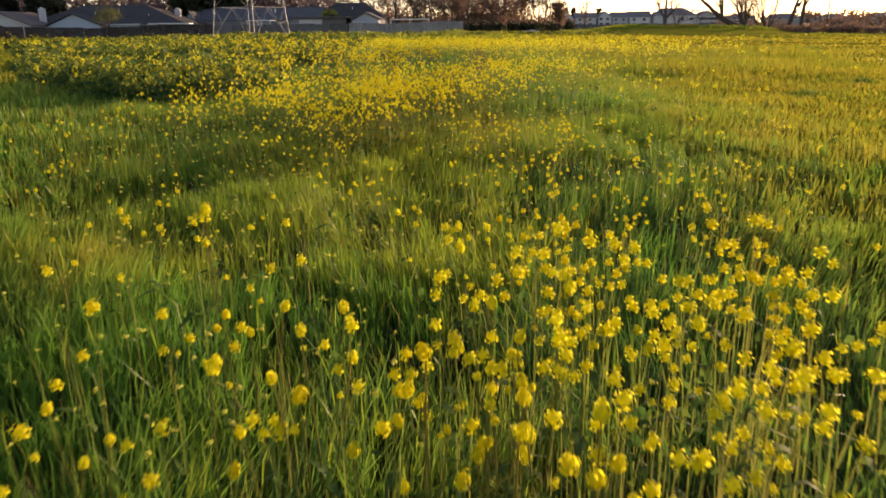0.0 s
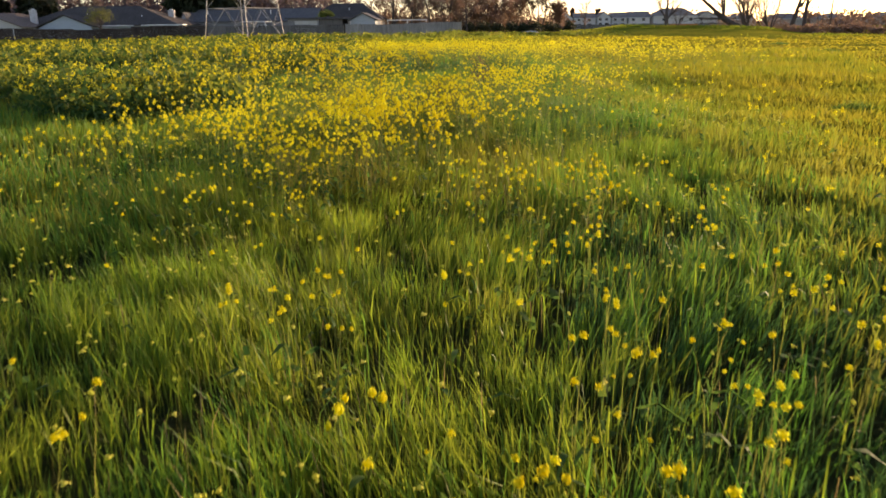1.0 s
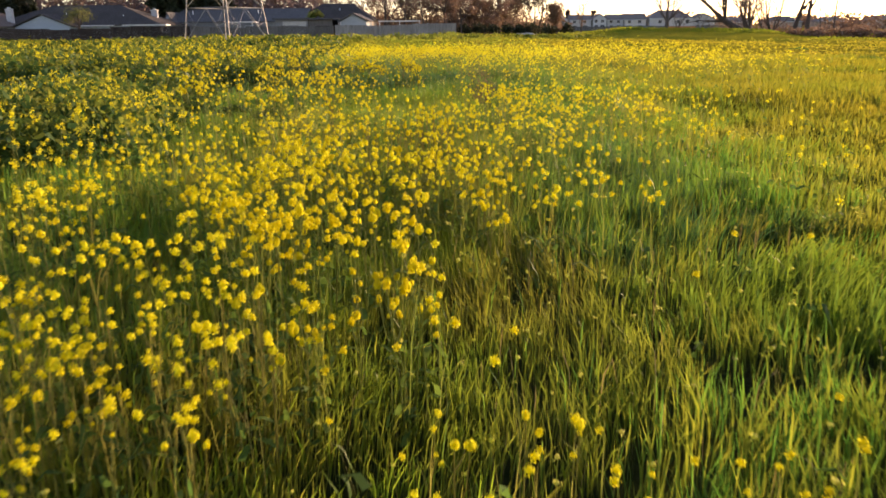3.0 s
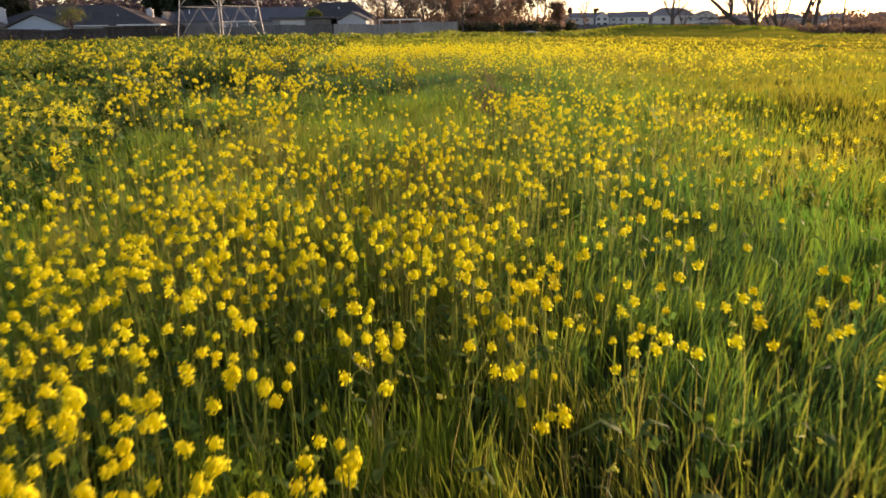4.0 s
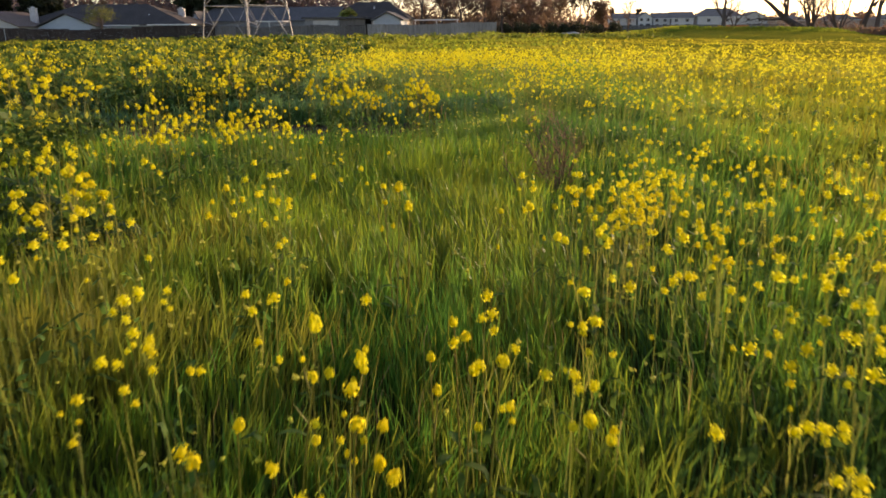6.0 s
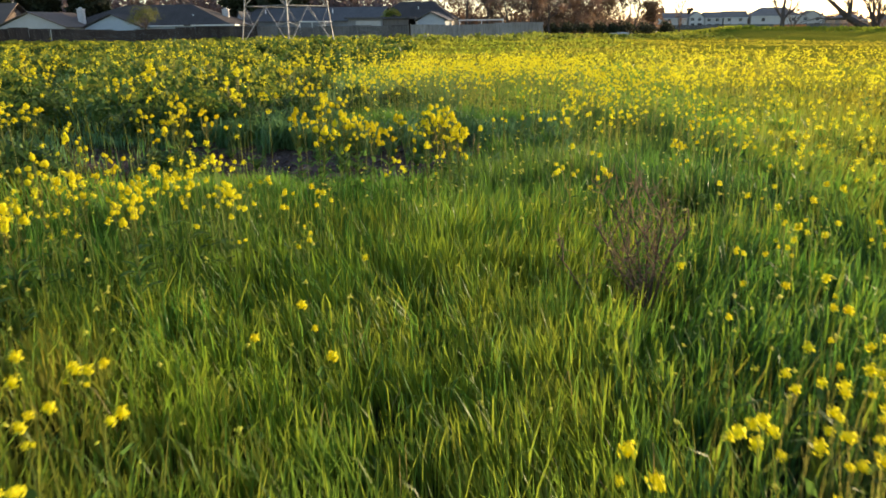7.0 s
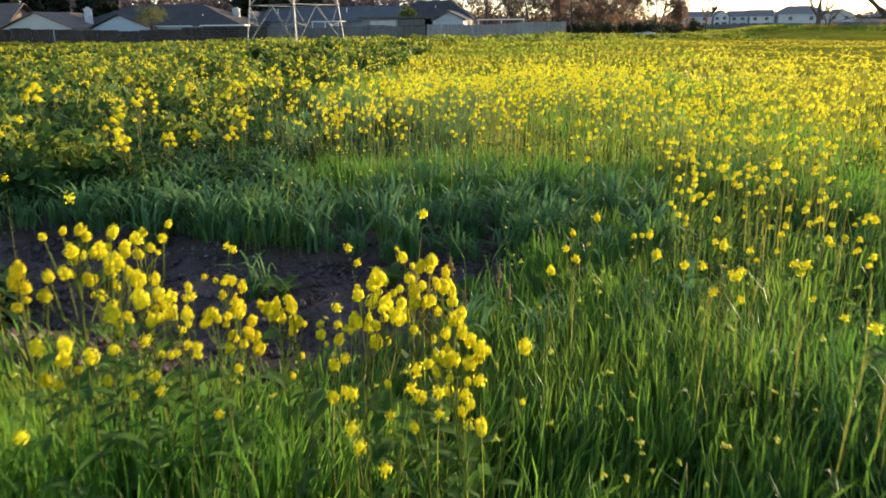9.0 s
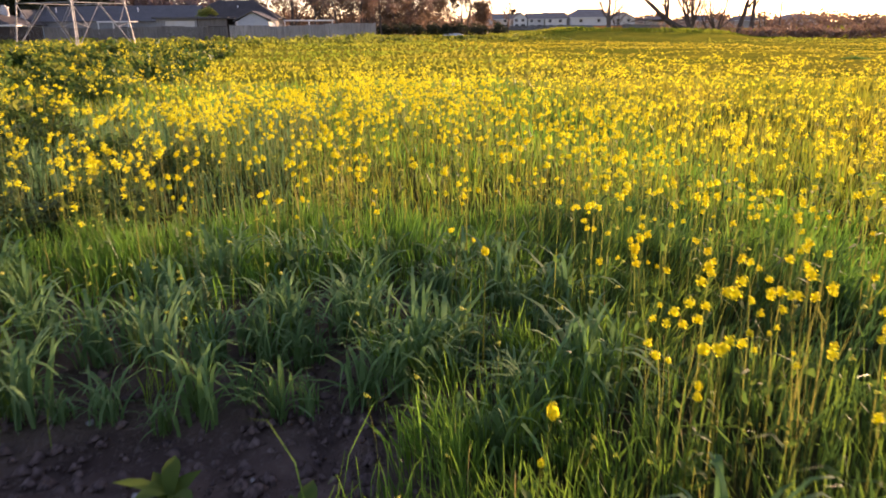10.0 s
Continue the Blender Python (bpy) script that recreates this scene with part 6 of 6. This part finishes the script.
def leafy_tree(seed, x, y, tall, wide, material, label, name="tree", low=0.25, clumps=26, size=0.22, leaves=150):
    rng = np.random.default_rng(seed)
    root = tagged(new(name), label, name)
    root.location = (x, y, float(land(x, y)) - 0.1)
    wood = [tube([(0, 0, 0), (0.1, 0, tall * 0.35), (0.0, 0.1, tall * 0.7), (0.1, 0.1, tall * 0.95)], (0.05 * tall * 0.6, 0.04 * tall * 0.6, 0.02 * tall, 0.02), 7)]
    clouds = []
    for i in range(clumps):
        t = rng.uniform(low, 1)
        a = rng.uniform(0, 6.28)
        r = wide * 0.5 * math.sqrt(max(0.03, 1 - ((t - 0.45) / 0.6) ** 2)) * rng.uniform(0.3, 0.95)
        c = np.array((r * math.cos(a), r * math.sin(a), tall * t))
        wood.append(tube([(0, 0, tall * t * 0.6), c * (0.5, 0.5, 0.8), c], (0.06, 0.04, 0.015), 4))
        s = wide * rng.uniform(0.13, 0.22)
        clouds.append(leaf_cloud(rng, leaves, c, (s, s, s * 0.8), size))
    v, f = joined(wood)
    part("trunk", mesh_np("trunk", v, None, M_BARK, quads=f), root, "dark trunk and limbs")
    v, f = joined(clouds)
    part("crown", mesh_np("crown", v, f, material), root)
    return root


def bush(seed, x, y, tall, wide, material, label, n=900, size=0.10):
    rng = np.random.default_rng(seed)
    root = tagged(new("bush"), label, "bush")
    root.location = (x, y, float(land(x, y)) - 0.05)
    for i in range(4):
        v, f = tube([(0, 0, 0), (rng.normal(0, 0.2), rng.normal(0, 0.2), tall * 0.6)], (0.06, 0.02), 4)
        part("stem", mesh_np("stem", v, None, M_BARK, quads=f), root)
    v, f = leaf_cloud(rng, n, (0, 0, tall * 0.52), (wide / 2, wide / 2, tall * 0.50), size)
    part("crown", mesh_np("crown", v, f, material), root)


M_OLIVELEAF = foliage("olive_leaf", (0.10, 0.12, 0.03), (0.16, 0.17, 0.045), (0.13, 0.12, 0.04), 0.4, 0.6, 0.6, 1.2)
# dark evergreens behind the left houses
for s, x, y, tall, wide in ((1, -47.5, 140, 12, 8), (2, -42.0, 143, 13, 7), (3, -78.0, 128, 11, 6), (4, -88.0, 130, 12, 8), (5, -71.0, 131, 11, 6)):
    leafy_tree(s, x, y, tall, wide, M_EVERGREEN, "dense dark evergreen tree behind the houses", clumps=70, size=0.5, leaves=120)
leafy_tree(6, -21.7, 129, 3.9, 3.4, M_LIGHTSHRUB, "bright yellow-green rounded shrub behind the garage", "bush", 0.1, 20, 0.12)
leafy_tree(7, -52.0, 113, 4.3, 5.4, M_OLIVELEAF, "thin olive-green young tree before a blue house", "tree", 0.35, 12, 0.09)
# bare trees along the gardens
for s, x, y, tall, g in ((11, -66.5, 142, 10, 0.22), (12, -60.0, 146, 9, 0.2), (13, -54.5, 144, 10, 0.2), (14, -31.0, 150, 10, 0.24), (15, -25.0, 152, 9, 0.2), (16, -12.5, 146, 14, 0.30), (17, -5.0, 143, 12, 0.26), (18, -9.0, 152, 13, 0.24), (19, -1.5, 150, 11, 0.22), (20, 1.5, 144, 8, 0.2), (21, -20.0, 152, 9, 0.2), (22, -38.0, 150, 9, 0.2)):
    bare_tree(s, x, y, tall, g, "leafless winter tree with fine reddish twigs behind the gardens", leaves=550, leaf_mat=M_RUSSET)
for s, x, y, tall in ((31, 5.0, 168, 9.5), (32, 9.2, 172, 10.5), (33, 13.0, 176, 9.0), (34, 22.0, 170, 6.5), (35, -2.0, 158, 11.0), (36, -8.0, 160, 11.5), (38, 2.0, 172, 10.5), (39, 7.2, 176, 9.0), (41, -14.0, 164, 12.0), (42, -5.0, 166, 12.0), (43, 0.0, 162, 10.0)):
    bare_tree(s, x, y, tall, 0.17, "reddish-brown twiggy tree at the field's end", stems=3, leaves=2600, leaf_mat=M_RUSSET, depth=3, kids=4)
bare_tree(37, 16.8, 160, 11, 0.34, "tall dark tree with sparse brown leaves", leaves=2600, leaf_mat=M_HEDGE, stems=2)
# clipped dark bushes in a row
for i, (x, w) in enumerate(((2.2, 2.6), (5.0, 4.4), (8.0, 2.9), (10.6, 2.8), (13.0, 2.4), (15.4, 3.6), (18.6, 4.0), (22.4, 2.6))):
    bush(40 + i, x * 0.94, 148 + (i % 3), 1.9 + 0.2 * (i % 2), w, M_EVERGREEN, "rounded dark green clipped bush in a row", 1700, 0.13)
# big bare trees to the right
bare_tree(51, 37.4, 142, 12, 0.42, "tall leafless tree with forked dark trunk", first=0.3, kids=3)
bare_tree(52, 56.5, 152, 15, 0.75, "old leaning leafless tree with a long low limb", lean=(-0.90, 0, 0.42), first=0.55, spreadness=0.7, kids=3)
bare_tree(53, 56.0, 153, 10, 0.40, "many-stemmed bare tree on the bank", stems=7, first=0.5, depth=3, kids=3)
bare_tree(54, 59.5, 152, 10, 0.30, "many-stemmed bare tree beside the bank", stems=6, first=0.5, depth=3, kids=3)
bare_tree(55, 64.5, 153, 13, 0.48, "leafless tree with thick straight trunk", first=0.5)
bare_tree(56, 67.4, 154, 13, 0.48, "leafless tree with straight tall trunk", first=0.5)
bare_tree(57, 44.5, 160, 7, 0.22, "small leafless tree behind the bank", stems=3)
bare_tree(58, 78.0, 170, 9, 0.26, "leafless tree behind the dark hedge", stems=2)
bare_tree(59, 33.0, 205, 9, 0.24, "thin pale leafless tree in the distance", leaves=200, leaf_mat=M_RUSSET)
v, f = tube([(0, 0, -0.2), (0, 0, 6), (0, 0, 12)], (0.16, 0.14, 0.11), 8)
pole = tagged(new("utility_pole"), "dark wooden utility pole by the hedge", "pole")
pole.location = (71.5, 152, float(land(71.5, 152)))
part("shaft", mesh_np("shaft", v, None, M_BARK, quads=f), pole)
part("cross_arm", boxed(-1.2, 1.2, -0.06, 0.06, 11.0, 11.14), pole, material=M_BARK)


# mauve-brown twigs, made lighter so that the colour carries the haze
M_HAZEWOOD = foliage("haze_wood", (0.21, 0.155, 0.15), (0.28, 0.20, 0.185), (0.16, 0.125, 0.115), 0.5, 0.8, 0.2, 1.0, spec=0.1)


def thicket(seed, x0, x1, y, tall, material, name, label, n, size=0.3, deep=3.0, leaves=170):
    """A long uneven belt of leafless scrub."""
    rng = np.random.default_rng(seed)
    clouds = []
    for i in range(n):
        t = (i + rng.random()) / n
        h = tall * rng.uniform(0.55, 1.1)
        x = x0 + (x1 - x0) * t
        clouds.append(leaf_cloud(rng, leaves, (x, y + rng.normal(0, deep / 2), float(land(x, y)) + h * 0.48), (h * 0.7 + 0.5, deep / 2, h * 0.55), size))
    v, f = joined(clouds)
    tagged(new(name, mesh_np(name, v, f, material)), label, "scrub", kind="stuff")


thicket(71, 57, 190, 136, 1.9, M_RUSSET, "hedge", "long reddish-brown leafless hedge along the field", 110, 0.26)
thicket(77, -118, -26, 158, 11.0, M_HAZEWOOD, "tree_line", "dense bare trees behind the garden houses, mauve-brown lightened for haze", 70, 0.5, 12, 330)
thicket(85, -24, 10, 168, 6.4, M_RUSSET, "scrub", "dense mauve-brown winter shrubs behind the fence", 20, 0.3, 6)
thicket(78, -30, 24, 190, 4.4, M_RUSSET, "tree_line", "reddish-brown bare trees behind the fence", 26, 0.4, 8)
thicket(79, 88, 180, 190, 5.0, M_RUSSET, "tree_line", "brown bare scrub behind the hedge", 40, 0.4, 8)
thicket(72, 50, 66, 156, 3.2, M_RUSSET, "scrub", "tangled brown scrub under the bare trees", 14, 0.18, 4)
thicket(73, 100, 420, 420, 8.0, M_RUSSET, "tree_line", "far belt of hazy brown trees", 60, 0.9, 14)
thicket(74, -260, -60, 230, 8.0, M_HEDGE, "tree_line", "far belt of dark trees behind the houses", 50, 0.7, 10)
thicket(75, -60, 40, 300, 5.5, M_RUSSET, "tree_line", "far belt of reddish-brown trees", 30, 0.7, 10)
thicket(76, 420, 760, 470, 17.0, M_RUSSET, "tree_line", "far wooded rise in brown haze", 60, 1.6, 30)
for s, x, tall in ((81, 50.5, 9.5), (82, 54.0, 9.0), (83, 66.0, 9.0)):
    leafy_tree(s, x, 372, tall, 3.2 if s < 83 else 4.5, M_HEDGE, "dark narrow tree rising behind distant roofs", "tree", 0.35, 18, 0.3)

# low white cover in front of the bushes, and the orange panel by the far bank
rng = np.random.default_rng(90)
bm = bmesh.new()
bmesh.ops.create_uvsphere(bm, u_segments=14, v_segments=8, radius=1.0)
for v in bm.verts:
    v.co = Vector((v.co.x * 1.9, v.co.y * 1.2, max(0, v.co.z) * 0.42)) * (1 + 0.06 * math.sin(5 * v.co.x + 3 * v.co.y))
me = bpy.data.meshes.new("covered_heap")
bm.to_mesh(me)
bm.free()
me.materials.append(M_TARP)
heap = tagged(new("covered_heap", me), "low heap under a white cover between dark bushes", "heap")
heap.location = (13.4, 149, 0.0)
panel = tagged(new("site_barrier"), "long low orange barrier far behind the bank", "barrier")
panel.location = (72.0, 250, -0.7)
part("board", boxed(-4.5, 4.5, -0.05, 0.05, 0.4, 1.7), panel, material=M_ORANGE)
for px in (-4.3, 0, 4.2):
    part("post", boxed(px, px + 0.1, 0.06, 0.16, 0, 1.8), panel, material=M_TRIM)
